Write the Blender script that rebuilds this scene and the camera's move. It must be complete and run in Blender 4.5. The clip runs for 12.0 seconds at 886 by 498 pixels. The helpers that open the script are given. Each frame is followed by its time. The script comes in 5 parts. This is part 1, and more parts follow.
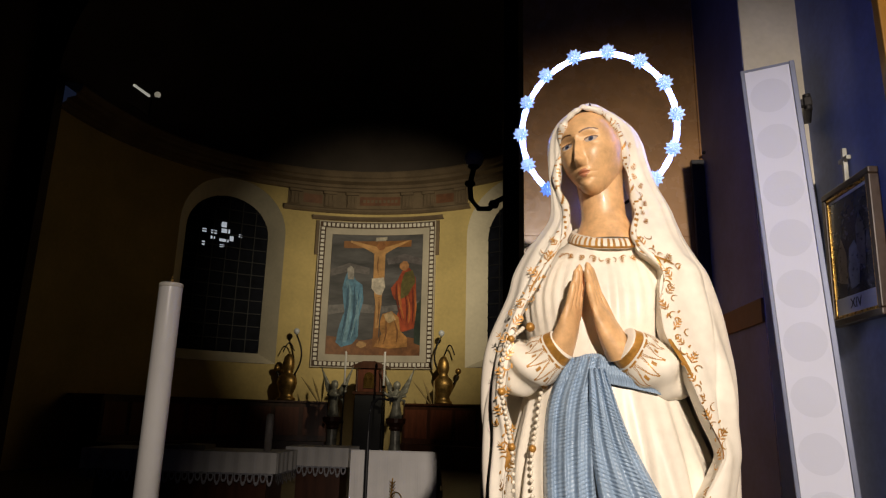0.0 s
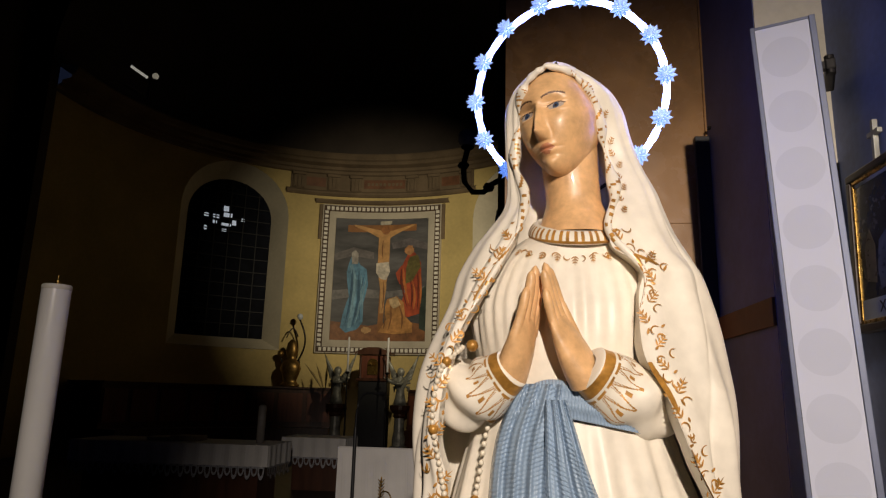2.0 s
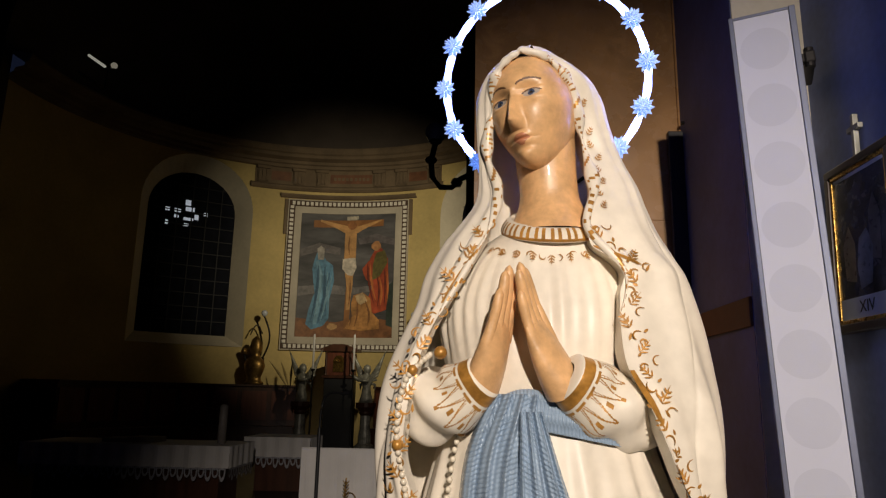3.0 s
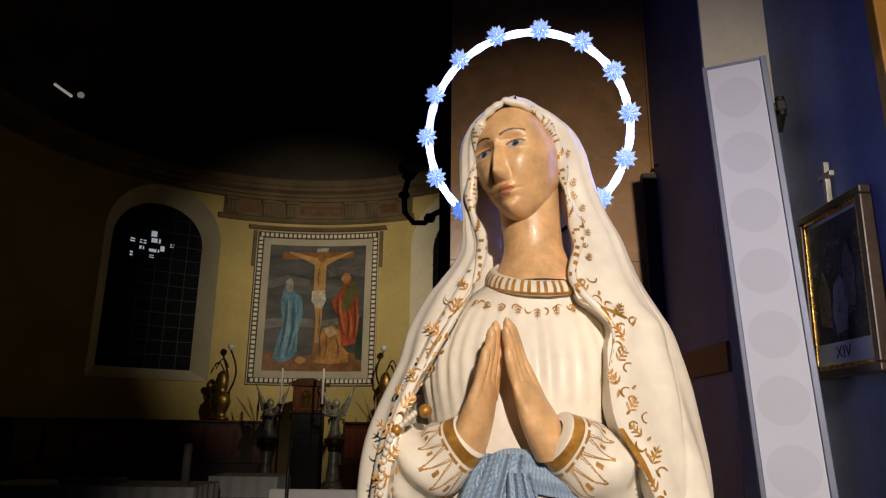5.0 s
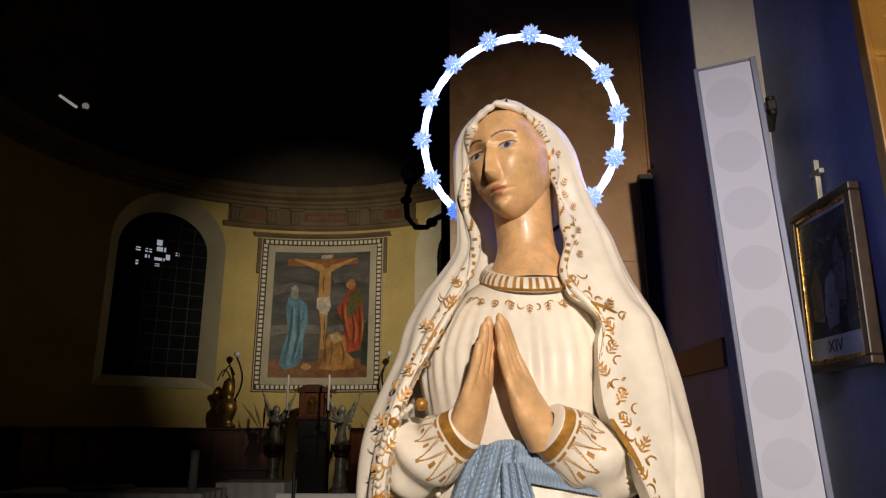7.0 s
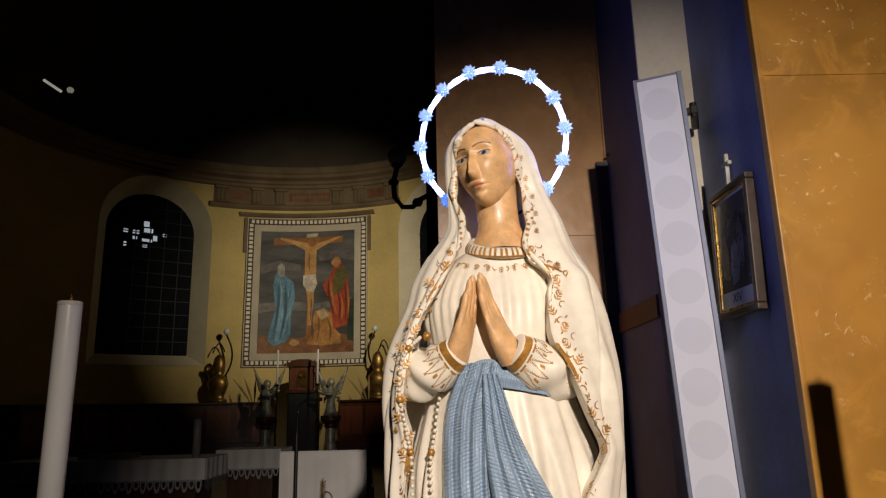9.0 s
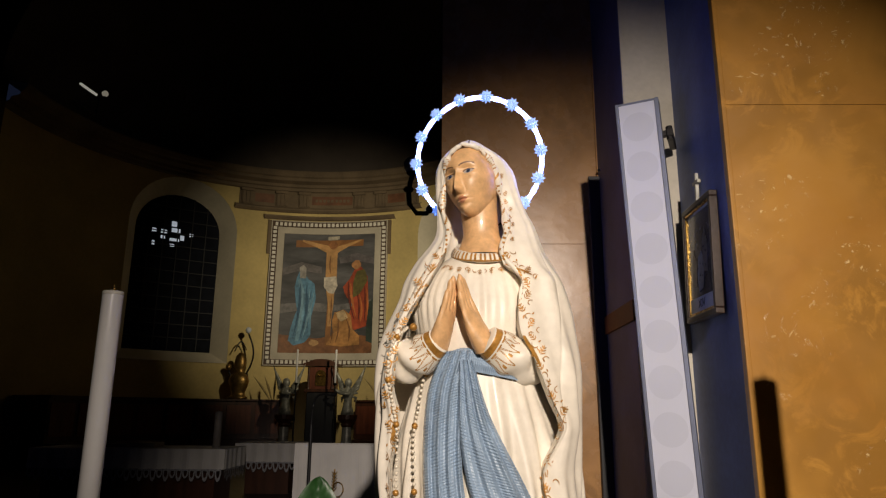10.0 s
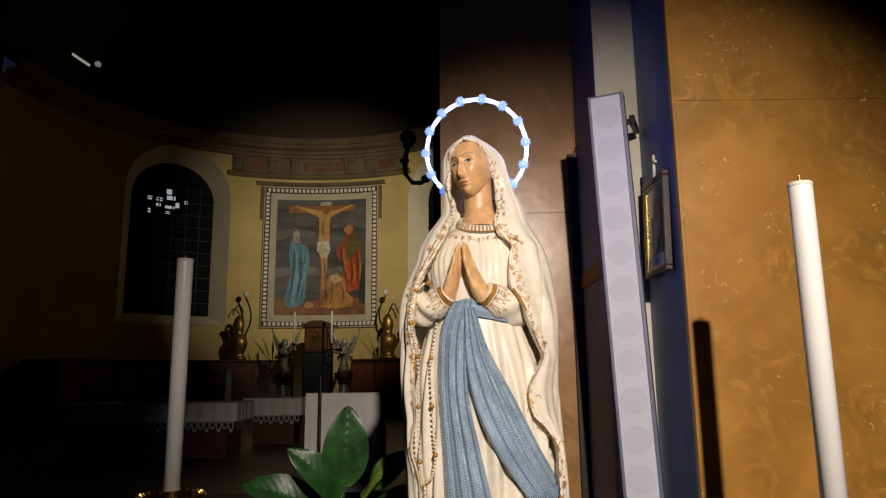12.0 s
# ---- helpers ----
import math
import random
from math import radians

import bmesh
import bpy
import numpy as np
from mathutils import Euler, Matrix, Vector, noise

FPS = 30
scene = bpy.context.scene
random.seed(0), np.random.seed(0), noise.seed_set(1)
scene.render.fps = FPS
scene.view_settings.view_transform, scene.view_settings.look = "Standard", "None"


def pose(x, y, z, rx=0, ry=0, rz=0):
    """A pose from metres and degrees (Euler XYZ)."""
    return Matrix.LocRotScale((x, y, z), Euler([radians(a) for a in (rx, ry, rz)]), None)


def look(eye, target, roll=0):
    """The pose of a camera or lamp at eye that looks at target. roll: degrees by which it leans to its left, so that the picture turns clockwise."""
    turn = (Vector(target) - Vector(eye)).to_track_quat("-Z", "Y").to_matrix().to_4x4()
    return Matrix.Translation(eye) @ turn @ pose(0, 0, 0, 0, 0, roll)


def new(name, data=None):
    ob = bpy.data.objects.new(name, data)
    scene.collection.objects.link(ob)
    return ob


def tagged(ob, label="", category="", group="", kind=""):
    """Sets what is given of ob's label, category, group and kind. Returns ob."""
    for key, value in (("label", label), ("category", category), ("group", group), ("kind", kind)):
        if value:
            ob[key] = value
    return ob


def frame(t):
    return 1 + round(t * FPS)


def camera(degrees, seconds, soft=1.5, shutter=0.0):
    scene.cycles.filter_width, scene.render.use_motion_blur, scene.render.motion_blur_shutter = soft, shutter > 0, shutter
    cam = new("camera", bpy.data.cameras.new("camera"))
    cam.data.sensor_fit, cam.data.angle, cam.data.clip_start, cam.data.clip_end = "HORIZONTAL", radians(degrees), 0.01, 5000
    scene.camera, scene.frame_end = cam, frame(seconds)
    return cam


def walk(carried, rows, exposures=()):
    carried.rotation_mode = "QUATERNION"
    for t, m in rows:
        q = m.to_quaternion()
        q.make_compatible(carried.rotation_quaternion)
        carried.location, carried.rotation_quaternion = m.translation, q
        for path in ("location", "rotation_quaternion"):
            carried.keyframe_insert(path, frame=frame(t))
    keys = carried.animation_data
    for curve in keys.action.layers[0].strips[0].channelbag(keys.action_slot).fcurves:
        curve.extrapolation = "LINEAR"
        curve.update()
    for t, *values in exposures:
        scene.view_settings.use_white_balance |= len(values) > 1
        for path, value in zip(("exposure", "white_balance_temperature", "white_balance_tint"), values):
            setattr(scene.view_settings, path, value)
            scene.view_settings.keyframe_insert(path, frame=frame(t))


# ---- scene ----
cam = camera(66.3, 12.0, soft=1.25)
# seconds, eye, target, roll
PATH = [
    (0, (0.051, -0.023, 1.435), (-0.114, 1.912, 1.913), 1.4),
    (0.5, (0.07, 0.064, 1.461), (-0.176, 1.996, 1.915), 1.0),
    (1, (0.148, 0.172, 1.496), (-0.135, 2.098, 1.957), 1.7),
    (1.5, (0.2, 0.25, 1.523), (-0.083, 2.179, 1.968), 1.9),
    (2, (0.191, 0.311, 1.544), (-0.01, 2.254, 1.972), 1.5),
    (2.5, (0.169, 0.364, 1.557), (0.007, 2.319, 1.947), 0.6),
    (3, (0.183, 0.412, 1.57), (0.078, 2.365, 1.988), 1.1),
    (3.5, (0.186, 0.434, 1.593), (0.112, 2.373, 2.076), -0.1),
    (3.7, (0.189, 0.431, 1.599), (0.073, 2.364, 2.1), -1.0),
    (5.3, (0.153, 0.421, 1.612), (0.147, 2.354, 2.124), 0.8),
    (5.5, (0.163, 0.414, 1.605), (0.146, 2.342, 2.137), 0.8),
    (6, (0.173, 0.408, 1.605), (0.148, 2.337, 2.135), 0.6),
    (6.5, (0.176, 0.405, 1.601), (0.15, 2.333, 2.13), 0.5),
    (7, (0.175, 0.392, 1.591), (0.145, 2.322, 2.114), -0.0),
    (7.2, (0.18, 0.384, 1.583), (0.155, 2.315, 2.102), -0.4),
    (8.8, (0.152, -0.034, 1.482), (0.119, 1.907, 1.966), -0.7),
    (9, (0.144, -0.085, 1.47), (0.169, 1.863, 1.926), -1.3),
    (9.5, (0.188, -0.218, 1.435), (0.146, 1.73, 1.886), -1.9),
    (10, (0.243, -0.357, 1.402), (0.202, 1.587, 1.874), 0.4),
    (10.5, (0.23, -0.484, 1.389), (0.184, 1.472, 1.805), -1.0),
    (11, (0.16, -0.622, 1.369), (0.127, 1.339, 1.766), -1.8),
    (11.5, (0.139, -0.755, 1.338), (0.138, 1.215, 1.687), -2.3),
    (12, (0.179, -0.914, 1.31), (0.176, 1.053, 1.673), -0.6),
]
walk(cam, [(t, look(eye, target, roll)) for t, eye, target, roll in PATH],
     [(0.0, 0.12), (1.0, 0.10), (1.5, 0.0), (2.0, -0.08), (3.5, -0.18), (7.2, -0.14), (9.0, -0.08), (12.0, -0.08)])

# ---- light ----
world = bpy.data.worlds.new("night")
scene.world = world
world.use_nodes = True
world.node_tree.nodes["Background"].inputs[0].default_value = (0.26, 0.36, 0.80, 1)
world.node_tree.nodes["Background"].inputs[1].default_value = 0.018


def spot(name, eye, target, watts, colour, degrees, blend, radius):
    data = bpy.data.lights.new(name, "SPOT")
    data.energy, data.color, data.spot_size, data.spot_blend = watts, colour, radians(degrees), blend
    data.shadow_soft_size = radius
    ob = new(name, data)
    ob.matrix_world = look(eye, target)
    return ob


# warm flood light over the nave that shines on the statue and the piers
spot("flood_light", (0.92, -2.95, 3.06), (0.82, 1.8, 1.28), 1240, (1.0, 0.86, 0.735), 46.5, 1.0, 0.05)
# warm light high at the right of the chancel arch, on the apse wall
spot("apse_light", (0.45, 9.0, 5.0), (-2.65, 17.0, 4.6), 1550, (1.0, 0.86, 0.60), 58, 1.0, 0.08)

# ---- materials ----
def tinted(name, colour, rough=0.6, metal=0.0, vary=0.25, scale=6.0, fine=60.0, bump=0.15, coat=0.0, emit=None, strength=0.0, warp=None):
    """A surface with variation at two scales and fine relief, in metres."""
    m = bpy.data.materials.new(name)
    m.use_nodes = True
    n, l = m.node_tree.nodes, m.node_tree.links
    b = n["Principled BSDF"]
    co = n.new("ShaderNodeTexCoord")
    big, small = n.new("ShaderNodeTexNoise"), n.new("ShaderNodeTexNoise")
    big.inputs["Scale"].default_value, big.inputs["Detail"].default_value = scale, 5
    small.inputs["Scale"].default_value, small.inputs["Detail"].default_value = fine, 4
    if warp:
        mp = n.new("ShaderNodeMapping")
        mp.inputs["Scale"].default_value = warp
        l.new(co.outputs["Object"], mp.inputs[0])
        src = mp.outputs[0]
    else:
        src = co.outputs["Object"]
    l.new(src, big.inputs["Vector"])
    l.new(src, small.inputs["Vector"])
    mix = n.new("ShaderNodeMath")
    mix.operation = "MULTIPLY_ADD"
    mix.inputs[1].default_value = 0.35
    l.new(small.outputs[0], mix.inputs[0])
    l.new(big.outputs[0], mix.inputs[2])
    ramp = n.new("ShaderNodeValToRGB")
    ramp.color_ramp.elements[0].position, ramp.color_ramp.elements[1].position = 0.45, 0.95
    lo = [c * (1 - vary) for c in colour]
    hi = [min(1, c * (1 + vary)) for c in colour]
    ramp.color_ramp.elements[0].color, ramp.color_ramp.elements[1].color = (*lo, 1), (*hi, 1)
    l.new(mix.outputs[0], ramp.inputs[0])
    l.new(ramp.outputs[0], b.inputs["Base Color"])
    rr = n.new("ShaderNodeMapRange")
    rr.inputs["To Min"].default_value, rr.inputs["To Max"].default_value = max(0.02, rough - 0.1), min(1, rough + 0.1)
    l.new(small.outputs[0], rr.inputs[0])
    l.new(rr.outputs[0], b.inputs["Roughness"])
    b.inputs["Metallic"].default_value = metal
    b.inputs["Coat Weight"].default_value = coat
    if bump:
        bp = n.new("ShaderNodeBump")
        bp.inputs["Strength"].default_value, bp.inputs["Distance"].default_value = bump, 0.004
        l.new(mix.outputs[0], bp.inputs["Height"])
        l.new(bp.outputs[0], b.inputs["Normal"])
    if emit:
        b.inputs["Emission Color"].default_value, b.inputs["Emission Strength"].default_value = (*emit, 1), strength
    return m


def marble(name, dark, light, chip, rough, big=1.6, chips=0.60):
    """Mottled marble facing with cloudy veins and clusters of pale worn flakes."""
    m = bpy.data.materials.new(name)
    m.use_nodes = True
    n, l = m.node_tree.nodes, m.node_tree.links
    b = n["Principled BSDF"]
    co = n.new("ShaderNodeTexCoord")

    def cloud(scale, detail, distort=0.0, rough=0.55):
        t = n.new("ShaderNodeTexNoise")
        t.inputs["Scale"].default_value, t.inputs["Detail"].default_value = scale, detail
        t.inputs["Distortion"].default_value, t.inputs["Roughness"].default_value = distort, rough
        l.new(co.outputs["Object"], t.inputs["Vector"])
        return t.outputs[0]

    def step(src, lo, hi):
        t = n.new("ShaderNodeMapRange")
        t.inputs["From Min"].default_value, t.inputs["From Max"].default_value = lo, hi
        l.new(src, t.inputs[0])
        return t.outputs[0]

    def blend(fac, a, b_):
        t = n.new("ShaderNodeMix")
        t.data_type = "RGBA"
        l.new(fac, t.inputs[0])
        for k, v in ((6, a), (7, b_)):
            if isinstance(v, tuple):
                t.inputs[k].default_value = (*v, 1)
            else:
                l.new(v, t.inputs[k])
        return t.outputs[2]

    def times(a, b_):
        t = n.new("ShaderNodeMath")
        t.operation = "MULTIPLY"
        l.new(a, t.inputs[0])
        l.new(b_, t.inputs[1])
        return t.outputs[0]

    base = blend(step(cloud(big, 6, 0.8), 0.30, 0.72), dark, light)
    veins = step(cloud(5.5, 8, 2.2, 0.7), 0.62, 0.50)
    mid = tuple(0.5 * (a + c) for a, c in zip(dark, light))
    base = blend(times(veins, step(cloud(2.3, 3), 0.42, 0.60)), base, tuple(v * 0.72 for v in mid))
    flakes = times(step(cloud(34, 5, 0.6, 0.7), chips, chips + 0.05), step(cloud(3.1, 4, 0.4), 0.52, 0.60))
    base = blend(flakes, base, chip)
    l.new(base, b.inputs["Base Color"])
    rr = n.new("ShaderNodeMapRange")
    rr.inputs["To Min"].default_value, rr.inputs["To Max"].default_value = rough - 0.06, rough + 0.16
    l.new(cloud(9, 5), rr.inputs[0])
    l.new(rr.outputs[0], b.inputs["Roughness"])
    bp = n.new("ShaderNodeBump")
    bp.inputs["Strength"].default_value, bp.inputs["Distance"].default_value = 0.25, 0.004
    l.new(cloud(12, 6), bp.inputs["Height"])
    bp2 = n.new("ShaderNodeBump")
    bp2.inputs["Strength"].default_value, bp2.inputs["Distance"].default_value = 0.5, 0.002
    l.new(flakes, bp2.inputs["Height"])
    l.new(bp.outputs[0], bp2.inputs["Normal"])
    l.new(bp2.outputs[0], b.inputs["Normal"])
    return m


MARBLE = marble("orange_marble", (0.35, 0.158, 0.026), (0.48, 0.245, 0.045), (0.66, 0.46, 0.19), 0.28)
MARBLE_B = marble("brown_marble", (0.30, 0.155, 0.058), (0.44, 0.24, 0.095), (0.56, 0.40, 0.22), 0.22, 2.0, 0.66)
CHIP = tinted("worn_marble", (0.60, 0.40, 0.16), 0.35, 0, 0.3, 14, 60, 0.3)
JOINT = tinted("marble_joint", (0.30, 0.16, 0.05), 0.8)
CREAM = tinted("cream_plaster", (0.54, 0.50, 0.42), 0.8, 0, 0.16, 3, 40, 0.2)
# grey paint with the halo's blue light mixed into the base colour
GREYBLUE = tinted("grey_paint_blue_lit", (0.14, 0.19, 0.41), 0.58, 0, 0.32, 2.5, 40, 0.25)
YELLOW = tinted("yellow_plaster", (0.56, 0.43, 0.175), 0.85, 0, 0.20, 0.8, 12, 0.2)
WHITEWALL = tinted("white_plaster", (0.58, 0.52, 0.40), 0.85, 0, 0.15, 1.0, 12, 0.2)
# stucco base darkened to take in the shadows on the cornice
STUCCO = tinted("shaded_stucco", (0.165, 0.118, 0.072), 0.85, 0, 0.30, 1.5, 18, 0.3)
# plaster away from the lamps: its deep shade is put into the base colour
DARKWALL = tinted("shade_dark_plaster", (0.07, 0.055, 0.045), 0.9, 0, 0.25, 1.0, 10, 0.2)
FLOORM = tinted("stone_floor", (0.032, 0.027, 0.024), 0.4, 0, 0.3, 2.0, 20, 0.1)
WOOD = tinted("dark_wood", (0.075, 0.028, 0.014), 0.38, 0, 0.4, 2.0, 30, 0.2, warp=(6, 6, 0.7))
REDWOOD = tinted("red_wood", (0.15, 0.045, 0.022), 0.4, 0, 0.35, 3.0, 40, 0.2, warp=(6, 6, 0.7))
BLACK = tinted("black_paint", (0.012, 0.012, 0.014), 0.5, 0, 0.3)
IRON = tinted("black_iron", (0.02, 0.018, 0.018), 0.45, 0.6, 0.3)
GLASS_DARK = tinted("night_glass", (0.006, 0.007, 0.012), 0.6, 0, 0.5, 4, 20, 0.1)
GLASS_DARK.node_tree.nodes["Principled BSDF"].inputs["Specular IOR Level"].default_value = 0.05
LEAD = tinted("window_lead", (0.006, 0.006, 0.008), 0.6, 0.3)
LIT = tinted("lit_pane", (0.5, 0.5, 0.55), 0.3, 0, 0.3, emit=(0.8, 0.88, 1.0), strength=0.35)
GOLD = tinted("gilt", (0.62, 0.38, 0.10), 0.28, 1.0, 0.3, 18, 80, 0.4)
BRONZE = tinted("dull_gilt", (0.30, 0.18, 0.055), 0.40, 0.85, 0.5, 9, 30, 0.6)
BRASS = tinted("brass", (0.55, 0.36, 0.12), 0.25, 1.0, 0.25)
WHITE = tinted("white_paint", (0.72, 0.68, 0.60), 0.6, 0, 0.1)
BROWNTRIM = tinted("brown_trim", (0.16, 0.07, 0.035), 0.6, 0, 0.3)
LINEN = tinted("white_linen", (0.70, 0.68, 0.66), 0.85, 0, 0.08, 5, 200, 0.3)
LACE = tinted("lace", (0.38, 0.38, 0.41), 0.9, 0, 0.35, 40, 150, 0.5)
WAX = tinted("white_wax", (0.82, 0.80, 0.78), 0.35, 0, 0.04, 3, 30, 0.05, coat=0.2)
# loudspeaker cloth, discs and rails: bluish lamp light is painted into these colours
SPEAKER = tinted("speaker_cloth_blue_lit", (0.57, 0.59, 0.70), 0.8, 0, 0.03, 4, 900, 0.5)
SPEAKER_D = tinted("speaker_disc_blue_lit", (0.52, 0.54, 0.645), 0.8, 0, 0.03, 4, 900, 0.5)
ALU = tinted("aluminium_blue_lit", (0.17, 0.19, 0.27), 0.45, 0.4, 0.1)
LEAF = tinted("leaf", (0.018, 0.074, 0.014), 0.40, 0, 0.5, 14, 60, 0.3)
POT = tinted("terracotta", (0.18, 0.08, 0.045), 0.8)
SILVER = tinted("weathered_silver", (0.36, 0.355, 0.30), 0.42, 0.25, 0.6, 8, 30, 0.6)
GLOBE = tinted("opal_glass", (0.55, 0.58, 0.62), 0.25, 0, 0.05)
TUBE = tinted("light_tube", (0.9, 0.9, 0.95), 0.4, 0, 0.02, emit=(0.19, 0.27, 1.0), strength=15.0)
FLOWER = tinted("light_flower", (0.55, 0.70, 0.95), 0.2, 0, 0.25, 40, 160, 0.1, emit=(0.16, 0.32, 0.95), strength=0.62)


# ---- helpers of this scene ----
def part(name, bm, material, parent=None, label="", smooth=False, kind="", category="", group=""):
    me = bpy.data.meshes.new(name)
    bm.normal_update()
    bm.to_mesh(me)
    bm.free()
    me.materials.append(material)
    if smooth:
        me.shade_smooth()
    ob = new(name, me)
    ob.parent = parent
    return tagged(ob, label, category, group, kind)


def thing(name, label, category, group="", kind="", at=(0, 0, 0)):
    ob = tagged(new(name), label, category, group, kind)
    ob.location = at
    ob.empty_display_size = 0.1
    return ob


def box(bm, x0, x1, y0, y1, z0, z1, bevel=0.0):
    r = bmesh.ops.create_cube(bm, size=1, matrix=Matrix.Translation(((x0 + x1) / 2, (y0 + y1) / 2, (z0 + z1) / 2)) @ Matrix.Diagonal((abs(x1 - x0), abs(y1 - y0), abs(z1 - z0), 1)))
    if bevel:
        es = list({e for v in r["verts"] for e in v.link_edges})
        bmesh.ops.bevel(bm, geom=es, offset=bevel, segments=2, affect="EDGES", profile=0.5)
    return bm


def boxed(x0, x1, y0, y1, z0, z1, bevel=0.0):
    return box(bmesh.new(), x0, x1, y0, y1, z0, z1, bevel)


def turned(bm, profile, at=(0, 0, 0), n=32, squash=1.0):
    """A turned solid from (radius, height) pairs."""
    rings = []
    for r, z in profile:
        rings.append([bm.verts.new((at[0] + r * math.cos(6.28318 * k / n), at[1] + squash * r * math.sin(6.28318 * k / n), at[2] + z)) for k in range(n)])
    for a, b in zip(rings, rings[1:]):
        for k in range(n):
            bm.faces.new((a[k], a[(k + 1) % n], b[(k + 1) % n], b[k]))
    bm.faces.new(rings[0][::-1])
    bm.faces.new(rings[-1])
    return bm


def piped(bm, points, radius, n=10, ends=True):
    """A round bar along points; radius may be a list."""
    pts = [Vector(p) for p in points]
    rad = radius if isinstance(radius, (list, tuple)) else [radius] * len(pts)
    rings = []
    for i, p in enumerate(pts):
        d = (pts[min(i + 1, len(pts) - 1)] - pts[max(i - 1, 0)]).normalized()
        up = Vector((0, 0, 1)) if abs(d.z) < 0.9 else Vector((0, 1, 0))
        a = d.cross(up).normalized()
        b = a.cross(d)
        rings.append([bm.verts.new(p + rad[i] * (a * math.cos(6.28318 * k / n) + b * math.sin(6.28318 * k / n))) for k in range(n)])
    for a, b in zip(rings, rings[1:]):
        for k in range(n):
            bm.faces.new((a[k], a[(k + 1) % n], b[(k + 1) % n], b[k]))
    if ends:
        bm.faces.new(rings[0][::-1])
        bm.faces.new(rings[-1])
    return bm


def arc(a, b, bulge, n=12):
    """Points from a to b that bow by the vector bulge."""
    a, b, bulge = Vector(a), Vector(b), Vector(bulge)
    return [a.lerp(b, k / n) + bulge * math.sin(math.pi * k / n) for k in range(n + 1)]


# ---- apse: a round wall about a centre ----
CX, CY, RAD = -3.12, 11.62, 5.5
FLOOR2 = 0.32


def ap(s, z, off=0.0):
    """A place on the apse wall: s metres along it from its middle, off metres in front of it."""
    a = s / RAD
    return Vector((CX + (RAD - off) * math.sin(a), CY + (RAD - off) * math.cos(a), z))


def curved(bm, s0, s1, z0, z1, o0, o1, step=0.12):
    """A block that follows the apse wall."""
    n = max(1, math.ceil(abs(s1 - s0) / step))
    cols = []
    for k in range(n + 1):
        s = s0 + (s1 - s0) * k / n
        cols.append([bm.verts.new(ap(s, z, o)) for z, o in ((z0, o0), (z0, o1), (z1, o1), (z1, o0))])
    for a, b in zip(cols, cols[1:]):
        for i in range(4):
            bm.faces.new((a[i], a[(i + 1) % 4], b[(i + 1) % 4], b[i]))
    bm.faces.new(cols[0][::-1])
    bm.faces.new(cols[-1])
    return bm


def moulded(bm, profile, s0, s1, step=0.2):
    """A moulding of the (out, height) profile along the apse wall."""
    n = math.ceil(abs(s1 - s0) / step)
    cols = [[bm.verts.new(ap(s0 + (s1 - s0) * k / n, z, o)) for o, z in profile] for k in range(n + 1)]
    for a, b in zip(cols, cols[1:]):
        for i in range(len(profile) - 1):
            bm.faces.new((a[i], b[i], b[i + 1], a[i + 1]))
    return bm


# floors
part("floor", boxed(-12, 6, -6, 5.2, -0.2, 0.0), FLOORM, kind="structure", label="dark polished stone church floor", category="floor")
part("chancel_floor", boxed(-12, 6, 5.2, 17.6, -0.2, FLOOR2), FLOORM, kind="structure", label="raised dark stone chancel floor", category="floor")

# apse wall with two arched windows
WIN_S, WIN_HALF, SILL, SPRING = 39.2 / 57.2958 * RAD, 0.97, 2.85, 5.86
OUT_HALF, OUT_SILL = 1.33, 2.58


def arch_points(half, sill, n=20, cs=0.0):
    pts = [(cs - half, sill), (cs - half, (sill + SPRING) / 2)]
    pts += [(cs - half * math.cos(math.pi * k / n), SPRING + half * math.sin(math.pi * k / n)) for k in range(n + 1)]
    pts += [(cs + half, (sill + SPRING) / 2), (cs + half, sill), (cs, sill)]
    return pts


def apse_wall():
    bm = bmesh.new()

    def sheet(s0, s1, z0, z1):
        n = max(1, math.ceil((s1 - s0) / 0.15))
        cols = [[bm.verts.new(ap(s0 + (s1 - s0) * k / n, z)) for z in (z0, z1)] for k in range(n + 1)]
        for a, b in zip(cols, cols[1:]):
            bm.faces.new((a[0], b[0], b[1], a[1]))

    end = math.pi / 2 * RAD
    top = 7.3
    sheet(-WIN_S + OUT_HALF, WIN_S - OUT_HALF, 0, top)
    for g in (-1, 1):
        c = g * WIN_S
        sheet(c - OUT_HALF, c + OUT_HALF, 0, OUT_SILL)
        if g < 0:
            sheet(-end, c - OUT_HALF, 0, top)
        else:
            sheet(c + OUT_HALF, end, 0, top)
        n = 28
        for k in range(n):
            x0, x1 = (-OUT_HALF * math.cos(math.pi * j / n) for j in (k, k + 1))
            h0, h1 = (SPRING + OUT_HALF * math.sin(math.pi * j / n) for j in (k, k + 1))
            bm.faces.new([bm.verts.new(ap(c + a, b)) for a, b in ((x0, h0), (x1, h1), (x1, top), (x0, top))])
    bmesh.ops.remove_doubles(bm, verts=bm.verts, dist=0.0005)
    return part("wall_apse", bm, YELLOW, smooth=True, kind="structure", label="ochre yellow plastered round apse wall", category="wall")


apse_wall()


